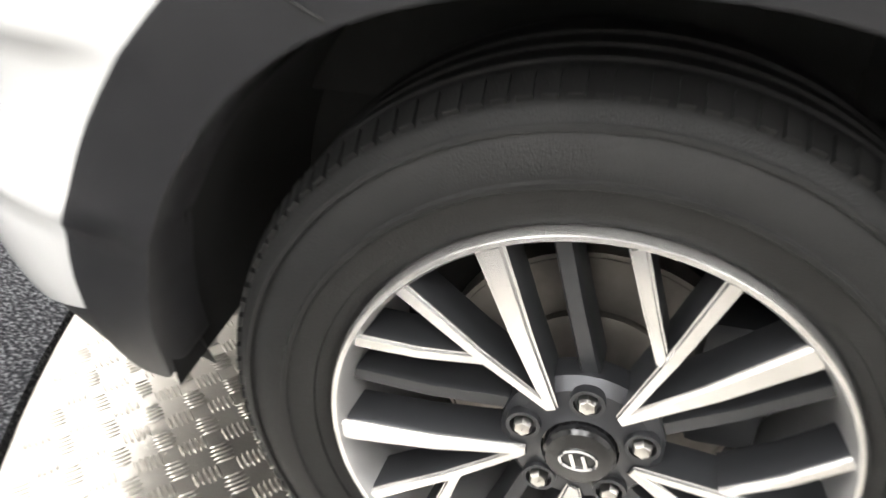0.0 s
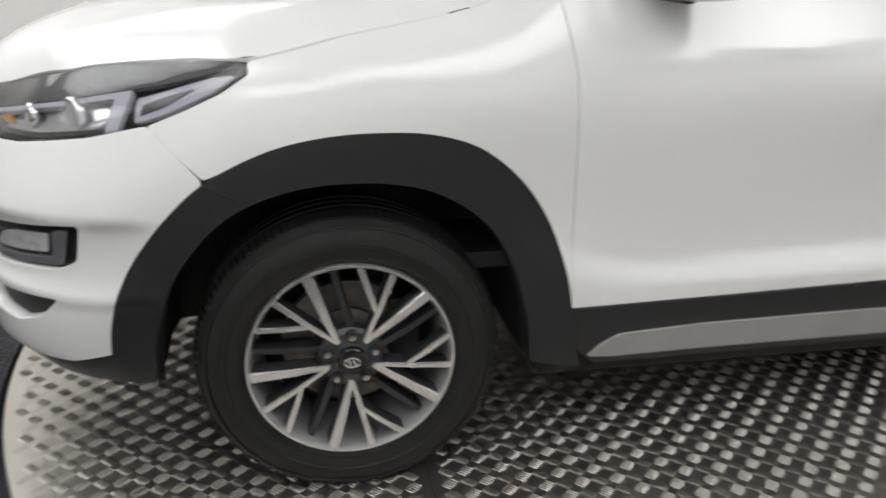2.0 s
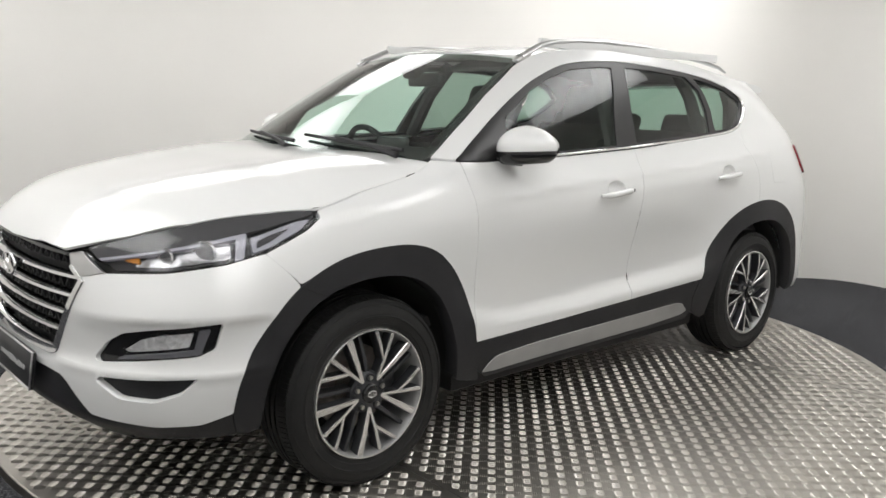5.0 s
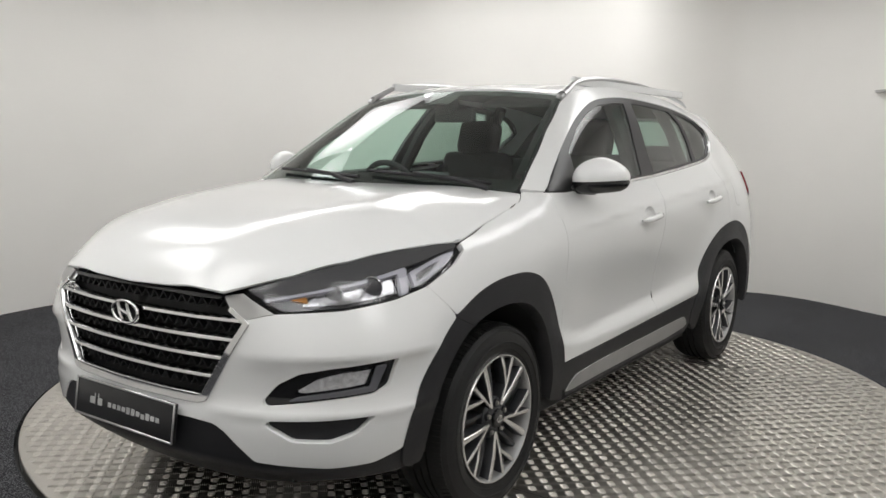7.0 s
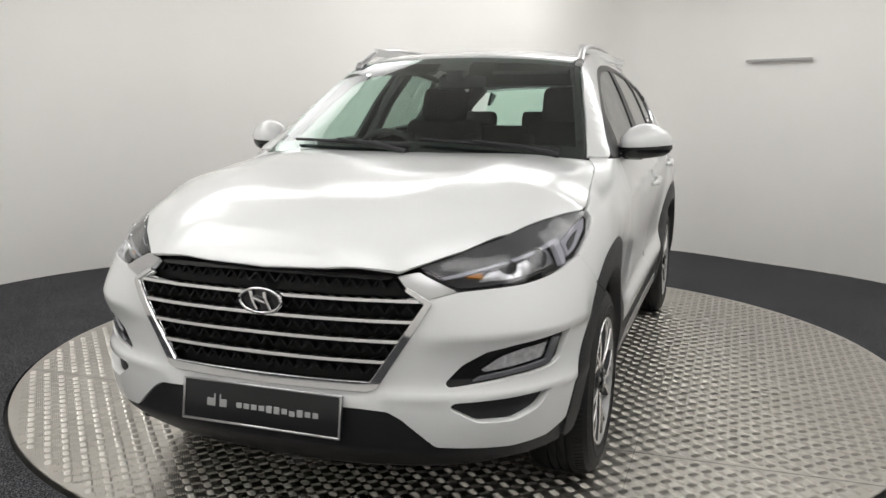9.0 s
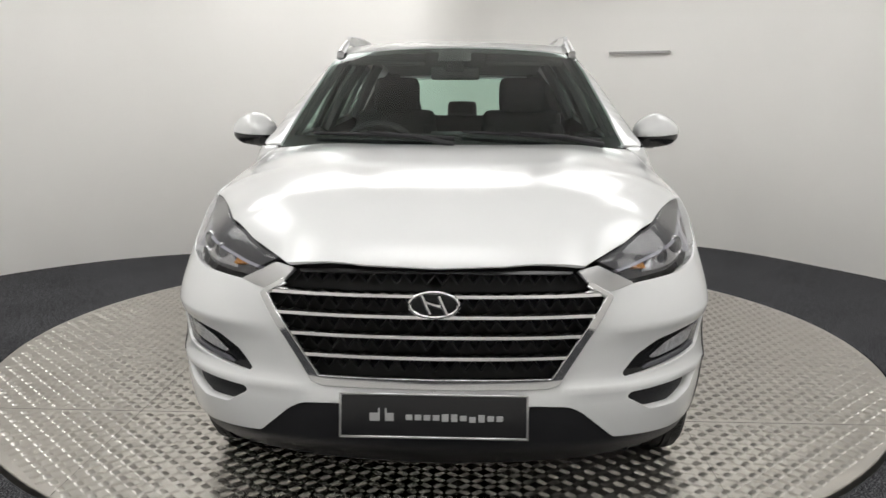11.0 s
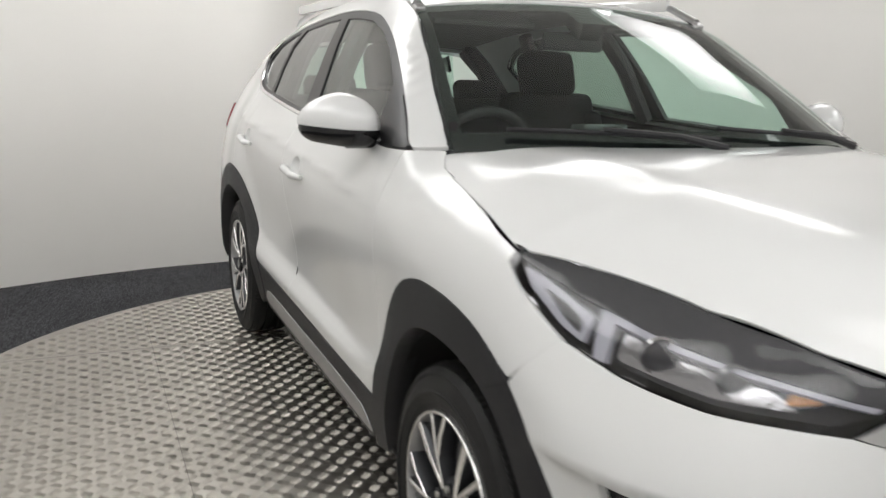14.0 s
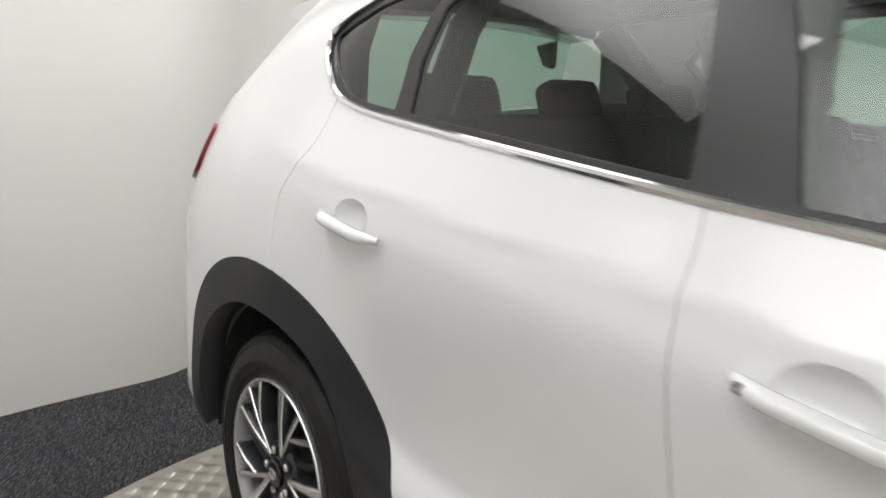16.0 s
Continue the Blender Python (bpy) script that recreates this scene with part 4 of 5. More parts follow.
        q = nrm.to_track_quat("Z", "Y").to_matrix()
        bm = bmesh.new()
        prof = [(br * 1.18, -0.004), (br * 1.17, 0.004), (br * 1.10, 0.007), (br * 1.03, 0.003), (br * 0.98, -0.004)]
        rows = []
        for i in range(24):
            a = math.tau * i / 24
            rows.append([bm.verts.new(c + q @ Vector((r * math.cos(a), r * math.sin(a), h))) for r, h in prof])
        for i in range(24):
            for k in range(4):
                bm.faces.new((rows[i][k], rows[(i + 1) % 24][k], rows[(i + 1) % 24][k + 1], rows[i][k + 1]))
        for vv in bm.verts:
            vv.co.y *= s
        bmesh.ops.recalc_face_normals(bm, faces=bm.faces)
        part("bezel", bm, CHROME, lamp, "chrome ring")
        bm = bmesh.new()
        bmesh.ops.create_uvsphere(bm, u_segments=20, v_segments=12, radius=br)
        for vv in bm.verts:
            w = c + q @ Vector((vv.co.x, vv.co.y, vv.co.z * 0.35))
            vv.co = Vector((w.x, w.y * s, w.z))
        part("projector", bm, material("projector_lens", (0.05, 0.05, 0.055), 0.05, coat=1.0) if "projector_lens" not in bpy.data.materials else bpy.data.materials["projector_lens"], lamp)
    bar1 = wrap(brow_low[:4]) + wrap([(1.775, 0.865, 0.946), (1.80, 0.86, 0.872), (1.825, 0.85, 0.869), (1.812, 0.85, 0.931), (1.885, 0.81, 0.918), (2.0, 0.72, 0.897), (2.13, 0.54, 0.861)])
    region("light_bar", bar1, skin_in(0.014), LIGHTBAR, lamp, s, step=0.02, gap=0.0, depth=0.02, r=0.003, label="pale light guide")
    refl = wrap([(1.765, 0.875, 0.888), (1.70, 0.89, 0.906)]) + flank([(1.60, 0.952), (1.56, 0.982), (1.61, 0.974)]) + wrap([(1.70, 0.88, 0.947), (1.762, 0.87, 0.930)])
    region("side_reflector", refl, skin_in(0.020), LIGHTBAR, lamp, s, step=0.02, gap=0.0, depth=0.02, r=0.006)
    inner = wrap([(1.75, 0.88, 0.903), (1.70, 0.89, 0.922)]) + flank([(1.64, 0.955)]) + wrap([(1.70, 0.88, 0.938), (1.745, 0.87, 0.922)])
    region("side_lens", inner, skin_in(0.016), LAMPGREY, lamp, s, step=0.02, gap=0.0, depth=0.004, r=0.004)
    amb = wrap([(2.09, 0.60, 0.862), (2.06, 0.64, 0.856), (2.065, 0.63, 0.876), (2.095, 0.595, 0.880)])
    region("indicator", amb, skin_in(0.03), AMBER, lamp, s, step=0.01, gap=0.0, depth=0.012, r=0.006, label="amber indicator")
    refl = wrap([(2.08, 0.63, 0.842), (1.99, 0.73, 0.848), (1.83, 0.845, 0.870), (1.83, 0.84, 0.922), (1.90, 0.80, 0.912), (2.03, 0.69, 0.890)])
    region("reflector", refl, skin_in(0.040), LAMPBOWL, lamp, s, step=0.02, gap=0.0, depth=0.0)

    # silver wedge between lamp and grille
    wedge = [(u_of(2.216, 0.420), 0.872), (u_of(2.168, 0.475), 0.884), (u_of(2.115, 0.572), 0.829), (u_of(2.205, 0.487), 0.803), (u_of(2.19, 0.516), 0.790), (u_of(2.195, 0.497), 0.806), (u_of(2.21, 0.455), 0.835)]
    region("grille_wing", wedge, skin_in(-0.003), SATIN, car, s, step=0.02, gap=0.001, depth=0.02, r=0.006, label="satin silver wing beside the grille")

    # tail lamp
    tl = wrap([(-1.90, 0.88, 1.165), (-2.04, 0.83, 1.15), (-2.14, 0.74, 1.13), (-2.18, 0.64, 0.99), (-2.12, 0.77, 0.985), (-2.01, 0.86, 0.995), (-1.93, 0.88, 1.04)])
    region("tail_lamp", tl, skin_in(-0.012), REDLENS, car, s, step=0.03, gap=0.0, depth=0.03, r=0.02, label="dark red tail lamp")
    # tail, one half
    tail = flank([(-1.86, 0.42), (-1.83, 0.53), (-1.79, 0.65), (-1.96, 0.72)]) + [(u_x(-2.0), 0.92), (u_of(-2.12, 0.74), 0.95), (float(US[-1]), 0.95), (float(US[-1]), 0.30), (u_x(-1.9), 0.30)]
    region("rear_bumper", tail, skin_in(0.001), PAINT, car, s, step=0.06, gap=0.001, label="white rear bumper")
    hatch = [(u_x(-2.0), 0.92), (u_x(-1.98), 1.0), (u_x(-1.93), 1.16), (u_x(-1.88), 1.25), (float(US[-1]), 1.18), (float(US[-1]), 0.95), (u_of(-2.12, 0.74), 0.95)]
    region("hatch", hatch, skin, PAINT, car, s, step=0.05, gap=0.001)
    # quarter fuel flap on the left side only
    if s > 0:
        flap = [(-1.50, 0.98), (-1.50, 1.12), (-1.52, 1.14), (-1.66, 1.14), (-1.68, 1.12), (-1.68, 0.98), (-1.66, 0.96), (-1.52, 0.96)]
        region("fuel_flap", flank(flap), skin_in(-0.0015), PAINT, car, s, step=0.05, gap=0.0, depth=0.006)

    # handles
    for (hx, hz, dr) in ((-0.0, 0.993, door), (-0.985, 1.028, rdoor)):
        h = empty("door_handle")
        h.parent = car
        region("cup", cup_outline(hx, hz), cup_skin(hx, hz), PAINT, h, s, step=0.008, gap=-0.0025, depth=0.0, r=0.002, label="rounded finger recess")
        bm = bmesh.new()
        pts, rad = [], []
        for i in range(17):
            t = i / 16
            xx = hx + 0.116 - 0.226 * t
            zz = hz - 0.012 + 0.020 * t
            p = skin(u_x(xx), zz)
            o = 0.006 + 0.022 * min(1, math.sin(math.pi * t) * 1.6)
            pts.append((p.x, (p.y + o) * s, p.z))
            rad.append(0.007 + 0.0085 * min(1, math.sin(math.pi * min(1, max(0, t * 0.94 + 0.03))) * 1.8))
        tube(bm, pts, rad, 12, 0.85)
        part("grip", bm, PAINT, h, "white pull handle")
        if hx > -0.5:
            bm = bmesh.new()
            p = skin(u_x(hx - 0.088), hz + 0.006)
            box(bm, p.x, (p.y + 0.026) * s, p.z, 0.014, 0.012, 0.014, None, 0.003)
            part("lock_button", bm, GLOSSBLACK, h, "small black button")

    # mirror
    mir = empty("door_mirror")
    mir.parent = car
    def ell(x0, y0, z0, rx, ry, rz, mat, name, cut=None, lbl="", power=1.0):
        bm = bmesh.new()
        bmesh.ops.create_uvsphere(bm, u_segments=32, v_segments=20, radius=1)
        for vv in bm.verts:
            x, y, z = vv.co
            if cut is not None and z < cut:
                z = cut + (z - cut) * 0.12
            back = min(1.0, max(-0.55, x)) if x < 0 else x
            taper = 1.0 - 0.22 * max(0, y)
            vv.co = Vector((x0 + back * rx * taper - 0.03 * y, (y0 + y * ry) * s, z0 + z * rz * taper + 0.004 * y))
        bmesh.ops.recalc_face_normals(bm, faces=bm.faces)
        return part(name, bm, mat, mir, lbl)
    ell(0.62, 0.940, 1.203, 0.10, 0.112, 0.086, PAINT, "cap", -0.16, "white mirror cap")
    ell(0.617, 0.938, 1.182, 0.099, 0.111, 0.062, GLOSSBLACK, "lower_case", -0.7, "black lower mirror case")
    bm = bmesh.new()
    tube(bm, [(0.67, 0.80 * s, 1.165), (0.655, 0.86 * s, 1.150), (0.63, 0.92 * s, 1.150)], [0.030, 0.026, 0.03], 12, 0.7)
    part("stalk", bm, GLOSSBLACK, mir, "black mirror stalk")
    bm = bmesh.new()
    for vv in bmesh.ops.create_circle(bm, cap_ends=True, segments=24, radius=1)["verts"]:
        vv.co = Vector((0.560 - 0.03 * vv.co.x, (0.940 + vv.co.x * 0.085) * s, 1.203 + vv.co.y * 0.062))
    part("mirror_glass", bm, CHROME, mir, "mirror glass")
    tri = [(0.885, 1.163), (0.80, 1.210), (0.66, 1.292), (0.635, 1.172), (0.76, 1.150), (0.88, 1.152)]
    region("mirror_mount", flank(tri), skin_in(0.001), TRIM, car, s, step=0.03, gap=0.002, depth=0.012, r=0.008, label="black triangle at the door mirror")

    # roof rail
    bm = bmesh.new()
    rl = [(0.30, 0.578, 1.572), (0.235, 0.572, 1.600), (0.16, 0.566, 1.632), (0.05, 0.562, 1.655), (-0.10, 0.56, 1.668), (-0.35, 0.557, 1.676), (-0.65, 0.553, 1.670), (-0.98, 0.548, 1.650), (-1.25, 0.542, 1.622), (-1.42, 0.538, 1.600), (-1.50, 0.537, 1.575)]
    tube(bm, [(x, y * s, z) for x, y, z in rl], [0.020, 0.018, 0.016, 0.015, 0.014, 0.014, 0.014, 0.014, 0.014, 0.012, 0.006], 10, 0.8)
    rail = part("roof_rail", bm, SATIN, car, label="silver roof rail")
    bm = bmesh.new()
    box(bm, 0.285, 0.577 * s, 1.572, 0.10, 0.034, 0.022, Matrix.Rotation(radians(24), 3, "Y"), 0.009, 3)
    part("rail_foot", bm, SATIN, rail)
    bm = bmesh.new()
    box(bm, -0.6, 0.556 * s, 1.645, 1.5, 0.022, 0.04, None, 0.004)
    part("rail_base", bm, PAINT, rail)

# ---- front centre ----
grille = empty("grille")
grille.parent = car
gl = [(-0.0, 0.545)] + [(u_of(2.243, 0.33), 0.545), (u_of(2.243, 0.352), 0.556), (u_of(2.19, 0.505), 0.800), (u_of(2.205, 0.45), 0.838), (u_of(2.216, 0.405), 0.868), (0.0, 0.876)]
for s in (1, -1):
    region("grille_back", gl, skin_in(0.05), DARK, grille, s, step=0.05, gap=-0.01, depth=0.0)
    fr = [(0.0, 0.530), (u_of(2.243, 0.33), 0.530), (u_of(2.243, 0.366), 0.540), (u_of(2.19, 0.522), 0.796), (u_of(2.192, 0.508), 0.808), (u_of(2.205, 0.450), 0.842), (u_of(2.205, 0.442), 0.832), (u_of(2.192, 0.498), 0.798), (u_of(2.243, 0.345), 0.557), (0.0, 0.557)]
    region("grille_frame", fr, skin_in(-0.006), CHROME, grille, s, step=0.02, gap=0.0, depth=0.03, r=0.004, label="chrome grille frame")
    top = [(0.0, 0.868), (u_of(2.216, 0.40), 0.862), (u_of(2.216, 0.41), 0.870), (0.0, 0.878)]
    region("grille_top", top, skin_in(0.002), GLOSSBLACK, grille, s, step=0.03, gap=0, depth=0.015, r=0.002)
for k, z in enumerate((0.803, 0.743, 0.683, 0.620)):
    half_w = float(np.interp(z, [0.556, 0.80], [0.362, 0.502]))
    bm = bmesh.new()
    rows = []
    for i in range(41):
        y = half_w * (i / 20 - 1)
        u = u_of(2.25, abs(y)) if abs(y) > 0.001 else 0
        u = float(np.interp(abs(y), PY[:300], US[:300]))
        rows.append([bm.verts.new(Vector((p.x, math.copysign(p.y, y), p.z))) for p in (skin(u, z + dz, dd) for dz, dd in ((-0.009, 0.035), (-0.0085, 0.004), (-0.005, -0.001), (0.004, 0.0), (0.008, 0.008), (0.0085, 0.035)))])
    for p, q in zip(rows, rows[1:]):
        for j in range(6):
            bm.faces.new((p[j], p[(j + 1) % 6], q[(j + 1) % 6], q[j]))
    bm.faces.new(rows[0])
    bm.faces.new(rows[-1][::-1])
    bmesh.ops.recalc_face_normals(bm, faces=bm.faces)
    part("grille_bar", bm, CHROME, grille, "chrome grille bar")
# lattice of small fins behind the bars
for row, z in enumerate((0.845, 0.773, 0.713, 0.652, 0.588)):
    half_w = float(np.interp(z, [0.556, 0.80, 0.87], [0.345, 0.49, 0.40]))
    n = int(half_w * 2 / 0.045)
    bm = bmesh.new()
    for i in range(n):
        y = -half_w + (i + 0.5) * 2 * half_w / n
        u = float(np.interp(abs(y), PY[:300], US[:300]))
        p = skin(u, z, 0.035)
        for sg in (-1, 1):
            box(bm, p.x, math.copysign(p.y, y) + sg * 0.011, p.z, 0.025, 0.006, 0.036, Matrix.Rotation(sg * radians(38), 3, "X"), 0.0015, 1)
    part("lattice", bm, LATTICE, grille, "gloss black lattice")

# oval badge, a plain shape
badge = empty("badge")
badge.parent = car
bp = skin(0.0, 0.782, -0.012)
bm = bmesh.new()
tube(bm, [(bp.x, 0.070 * math.cos(math.tau * i / 40), bp.z + 0.037 * math.sin(math.tau * i / 40)) for i in range(41)], 0.0055, 10, cap=False)
part("ring", bm, CHROME, badge, "chrome oval ring")
for a, b in (((-0.034, -0.027), (-0.014, 0.027)), ((0.014, -0.027), (0.034, 0.027)), ((-0.026, -0.008), (0.026, 0.008))):
    bm = bmesh.new()
    tube(bm, [(bp.x, a[0] * -1, bp.z + a[1]), (bp.x + 0.003, (a[0] + b[0]) / -2, bp.z + (a[1] + b[1]) / 2), (bp.x, b[0] * -1, bp.z + b[1])], 0.007, 8)
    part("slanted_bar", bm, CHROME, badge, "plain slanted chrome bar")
bm = bmesh.new()
for vv in bmesh.ops.create_circle(bm, cap_ends=True, segments=32, radius=1)["verts"]:
    vv.co = Vector((bp.x - 0.006, vv.co.x * 0.068, bp.z + vv.co.y * 0.035))
part("backing", bm, GLOSSBLACK, badge)

# number plate holder with unreadable print
plate = empty("number_plate")
plate.parent = car
tilt = Matrix.Rotation(radians(-8), 3, "Y")
bm = bmesh.new()
box(bm, 2.274, 0, 0.457, 0.014, 0.545, 0.128, tilt, 0.004)
part("board", bm, PLATE, plate, "black dealer plate")
bm = bmesh.new()
for y, z, w, h in ((0, 0.0625, 0.548, 0.007), (0, -0.0625, 0.548, 0.007), (0.2705, 0, 0.007, 0.13), (-0.2705, 0, 0.007, 0.13)):
    c = tilt @ Vector((0.008, y, z))
    box(bm, 2.274 + c.x, c.y, 0.457 + c.z, 0.006, w, h, tilt, 0.002, 1)
part("border", bm, SATIN, plate, "silver border")
strokes = [(-0.172, 0.026, 0.024, -0.004), (-0.158, 0.005, 0.038, 0.003), (-0.138, 0.005, 0.038, 0.003), (-0.125, 0.020, 0.024, -0.004)]
strokes += [(-0.071 + 0.0262 * i, 0.019, 0.016 if i not in (4, 5, 8) else 0.022, -0.004 if i != 7 else -0.008) for i in range(11)]
for y, w, h, dz in strokes:
    bm = bmesh.new()
    c = tilt @ Vector((0.0085, y, dz))
    box(bm, 2.274 + c.x, c.y, 0.457 + c.z, 0.002, w, h, tilt, 0.0008, 1)
    part("print_bar", bm, PRINT, plate, "pale grey bar of print")

# ---- wheels ----
WHEEL_R = 0.349
FACE = 0.895


def spoke(bm, p0, p1, w0, w1, y_top0, y_top1, depth, inset=0.0):
    """A tapered bar from p0 to p1, places in the wheel's plane (forward, up)."""
    a, b = Vector(p0), Vector(p1)
    d = (b - a).normalized()
    n = Vector((-d.y, d.x))
    rows = []
    for p, w, yt in ((a, w0, y_top0), (a.lerp(b, 0.5), (w0 + w1) / 2, (y_top0 + y_top1) / 2 + 0.004), (b, w1, y_top1)):
        q = []
        for k, yy in ((-1, yt - depth), (-0.86, yt - 0.004), (-0.62, yt), (0.62, yt), (0.86, yt - 0.004), (1, yt - depth)):
            c = p + n * k * (w / 2 - inset)
            q.append(bm.verts.new((c.x, yy, c.y)))
        rows.append(q)
    for p, q in zip(rows, rows[1:]):
        for j in range(6):
            bm.faces.new((p[j], p[(j + 1) % 6], q[(j + 1) % 6], q[j]))
    bm.faces.new(rows[0])
    bm.faces.new(rows[-1][::-1])


def polar(deg, r):
    return (r * math.sin(radians(deg)), r * math.cos(radians(deg)))


def wheel(x, s, phase):
    wh = empty("wheel", x, 0, 0.345)
    wh.parent = car
    # tyre
    bm = bmesh.new()
    prof = [(0.232, 0.675), (0.245, 0.668), (0.29, 0.662), (0.33, 0.672), (0.345, 0.70)]
    prof += [(WHEEL_R, 0.725)]
    for g in (0.752, 0.785, 0.818):
        prof += [(WHEEL_R, g - 0.005), (WHEEL_R - 0.008, g - 0.004), (WHEEL_R - 0.008, g + 0.004), (WHEEL_R, g + 0.005)]
    prof += [(WHEEL_R - 0.001, 0.845), (WHEEL_R - 0.008, 0.868), (0.335, 0.880), (0.327, 0.886), (0.3255, 0.8895), (0.321, 0.8905), (0.3195, 0.8875), (0.302, 0.896), (0.286, 0.8985), (0.2845, 0.9015), (0.280, 0.9018), (0.278, 0.8985), (0.262, 0.895), (0.2555, 0.8935), (0.2545, 0.8905), (0.250, 0.889), (0.243, 0.886), (0.238, 0.880), (0.235, 0.872)]
    turn_y(bm, prof, 96, side=1)
    finish(bm, s, "tyre", TYRE, wh, "worn black tyre")
    # tread lugs on the shoulder
    bm = bmesh.new()
    for i in range(112):
        a = math.tau * i / 112
        m3 = Matrix.Rotation(a, 3, "Y")
        c = m3 @ Vector((0, 0.858, WHEEL_R - 0.0065))
        box(bm, c.x, c.y, c.z, 0.0125, 0.032, 0.009, m3 @ Matrix.Rotation(radians(-14), 3, "X"), 0.0, 1)
    tagged(finish(bm, s, "shoulder_tread", TYRE, wh, "cut tread of the tyre shoulder"), kind="stuff")
    # rim barrel and lip
    bm = bmesh.new()
    turn_y(bm, [(0.238, 0.872), (0.2385, 0.892), (0.236, 0.8955), (0.2315, 0.8955)], 80)
    finish(bm, s, "rim_lip", ALLOY, wh, "machined rim edge")
    bm = bmesh.new()
    turn_y(bm, [(0.2315, 0.8955), (0.226, 0.886), (0.222, 0.86), (0.212, 0.80), (0.208, 0.72), (0.225, 0.68)], 80)
    finish(bm, s, "rim", SKID, wh, "grey alloy rim barrel")
    bm = bmesh.new()
    turn_y(bm, [(0.15, 0.79), (0.15, 0.775), (0.135, 0.772), (0.09, 0.772), (0.085, 0.79), (0.05, 0.80), (0.001, 0.80)], 48)
    turn_y(bm, [(0.155, 0.762), (0.155, 0.788), (0.09, 0.788)], 48)
    finish(bm, s, "brake_disc", DISC, wh, "worn iron brake disc")
    bm = bmesh.new()
    box(bm, -0.13 if x > 0 else 0.13, 0.785, 0.04, 0.07, 0.06, 0.15, None, 0.012)
    finish(bm, s, "caliper", GUN, wh, "grey brake caliper")
    bm = bmesh.new()
    turn_y(bm, [(0.001, 0.70), (0.225, 0.70)], 40)
    finish(bm, s, "backing_plate", DARK, wh)
    # hub
    bm = bmesh.new()
    turn_y(bm, [(0.078, 0.845), (0.076, 0.868), (0.066, 0.878), (0.045, 0.880), (0.036, 0.884)], 40)
    finish(bm, s, "hub", GUN, wh, "dark alloy hub")
    bm = bmesh.new()
    turn_y(bm, [(0.034, 0.880), (0.0335, 0.892), (0.030, 0.8955), (0.020, 0.8965), (0.0005, 0.897)], 32)
    cap = finish(bm, s, "hub_cap", GLOSSBLACK, wh, "black hub cap")
    bm = bmesh.new()
    tube(bm, [(0.017 * math.cos(math.tau * i / 24), 0.8975, 0.0115 * math.sin(math.tau * i / 24)) for i in range(25)], 0.0016, 6, cap=False)
    tube(bm, [(-0.008, 0.8975, -0.008), (-0.003, 0.898, 0.008)], 0.002, 6)
    tube(bm, [(0.003, 0.8975, -0.008), (0.008, 0.898, 0.008)], 0.002, 6)
    finish(bm, s, "cap_badge", CHROME, wh, "small chrome oval")
    for k in range(5):
        b = phase + 72 * k
        runs = [("spoke", polar(b, 0.229), polar(b + 11, 0.052), 0.027, 0.013, 0.892, 0.884, True),
                ("spoke", polar(b + 23, 0.229), polar(b + 12.5, 0.054), 0.016, 0.010, 0.892, 0.884, True),
                ("spoke_branch", polar(b + 42.5, 0.229), polar(b + 22, 0.130), 0.0155, 0.011, 0.892, 0.889, True),
                ("thin_spoke", polar(b - 14, 0.225), polar(b - 25, 0.070), 0.018, 0.018, 0.872, 0.866, False)]
        for nm, p0, p1, w0, w1, y0, y1, face in runs:
            bm = bmesh.new()
            spoke(bm, p0, p1, w0 * 1.12, w1 * 1.2, y0 - 0.0035, y1 - 0.0035, 0.042)
            finish(bm, s, nm, GUN, wh)
            if face:
                bm = bmesh.new()
                spoke(bm, p0, p1, w0, w1, y0, y1, 0.003)
                finish(bm, s, "spoke_face", ALLOY, wh, "bright machined face")
        bm = bmesh.new()
        cx, cz = polar(b + 47, 0.057)
        turn_y(bm, [(0.0165, 0.876), (0.016, 0.885), (0.0125, 0.885), (0.0125, 0.868), (0.0005, 0.866)], 20, (cx, 0, cz))
        finish(bm, s, "nut_well", GUN, wh)
        bm = bmesh.new()
        turn_y(bm, [(0.0098, 0.866), (0.0098, 0.886), (0.0075, 0.890), (0.0005, 0.891)], 6, (cx, 0, cz))
        finish(bm, s, "lug_nut", NUT, wh, "chrome wheel nut")
    return wh


def finish(bm, s, name, mat, parent, label=""):
    if s < 0:
        for v in bm.verts:
            v.co.y = -v.co.y
        bmesh.ops.reverse_faces(bm, faces=bm.faces)
    bmesh.ops.recalc_face_normals(bm, faces=bm.faces)
    return part(name, bm, mat, parent, label)


for x in (1.335, -1.335):
    for s in (1, -1):
        wheel(x, s, 24 if x > 0 else 8)
        # wheel well
        bm = bmesh.new()
        turn_y(bm, [(0.02, 0.50), (0.41, 0.50), (0.425, 0.60), (0.425, 0.86)], 40, (x, 0, 0.35), 1, radians(-96), radians(96))
        finish(bm, s, "wheel_well", DARK, car, "black wheel well liner")

# ---- underside ----
bm = bmesh.new()
box(bm, 0, 0, 0.27, 1.75, 1.62, 0.10, None, 0.02)
box(bm, 1.88, 0, 0.33, 0.34, 0.96, 0.10, None, 0.03)
box(bm, -1.9, 0, 0.34, 0.40, 1.40, 0.14, None, 0.03)
box(bm, 1.335, 0, 0.36, 0.9, 0.98, 0.14, None, 0.02)
box(bm, -1.335, 0, 0.36, 0.9, 0.98, 0.14, None, 0.02)
part("underbody", bm, DARK, car, "dark underbody")
bm = bmesh.new()
box(bm, 2.05, 0, 0.55, 0.06, 1.2, 0.55, None, 0.01)
box(bm, 1.55, 0, 0.70, 0.9, 1.1, 0.36, None, 0.02)
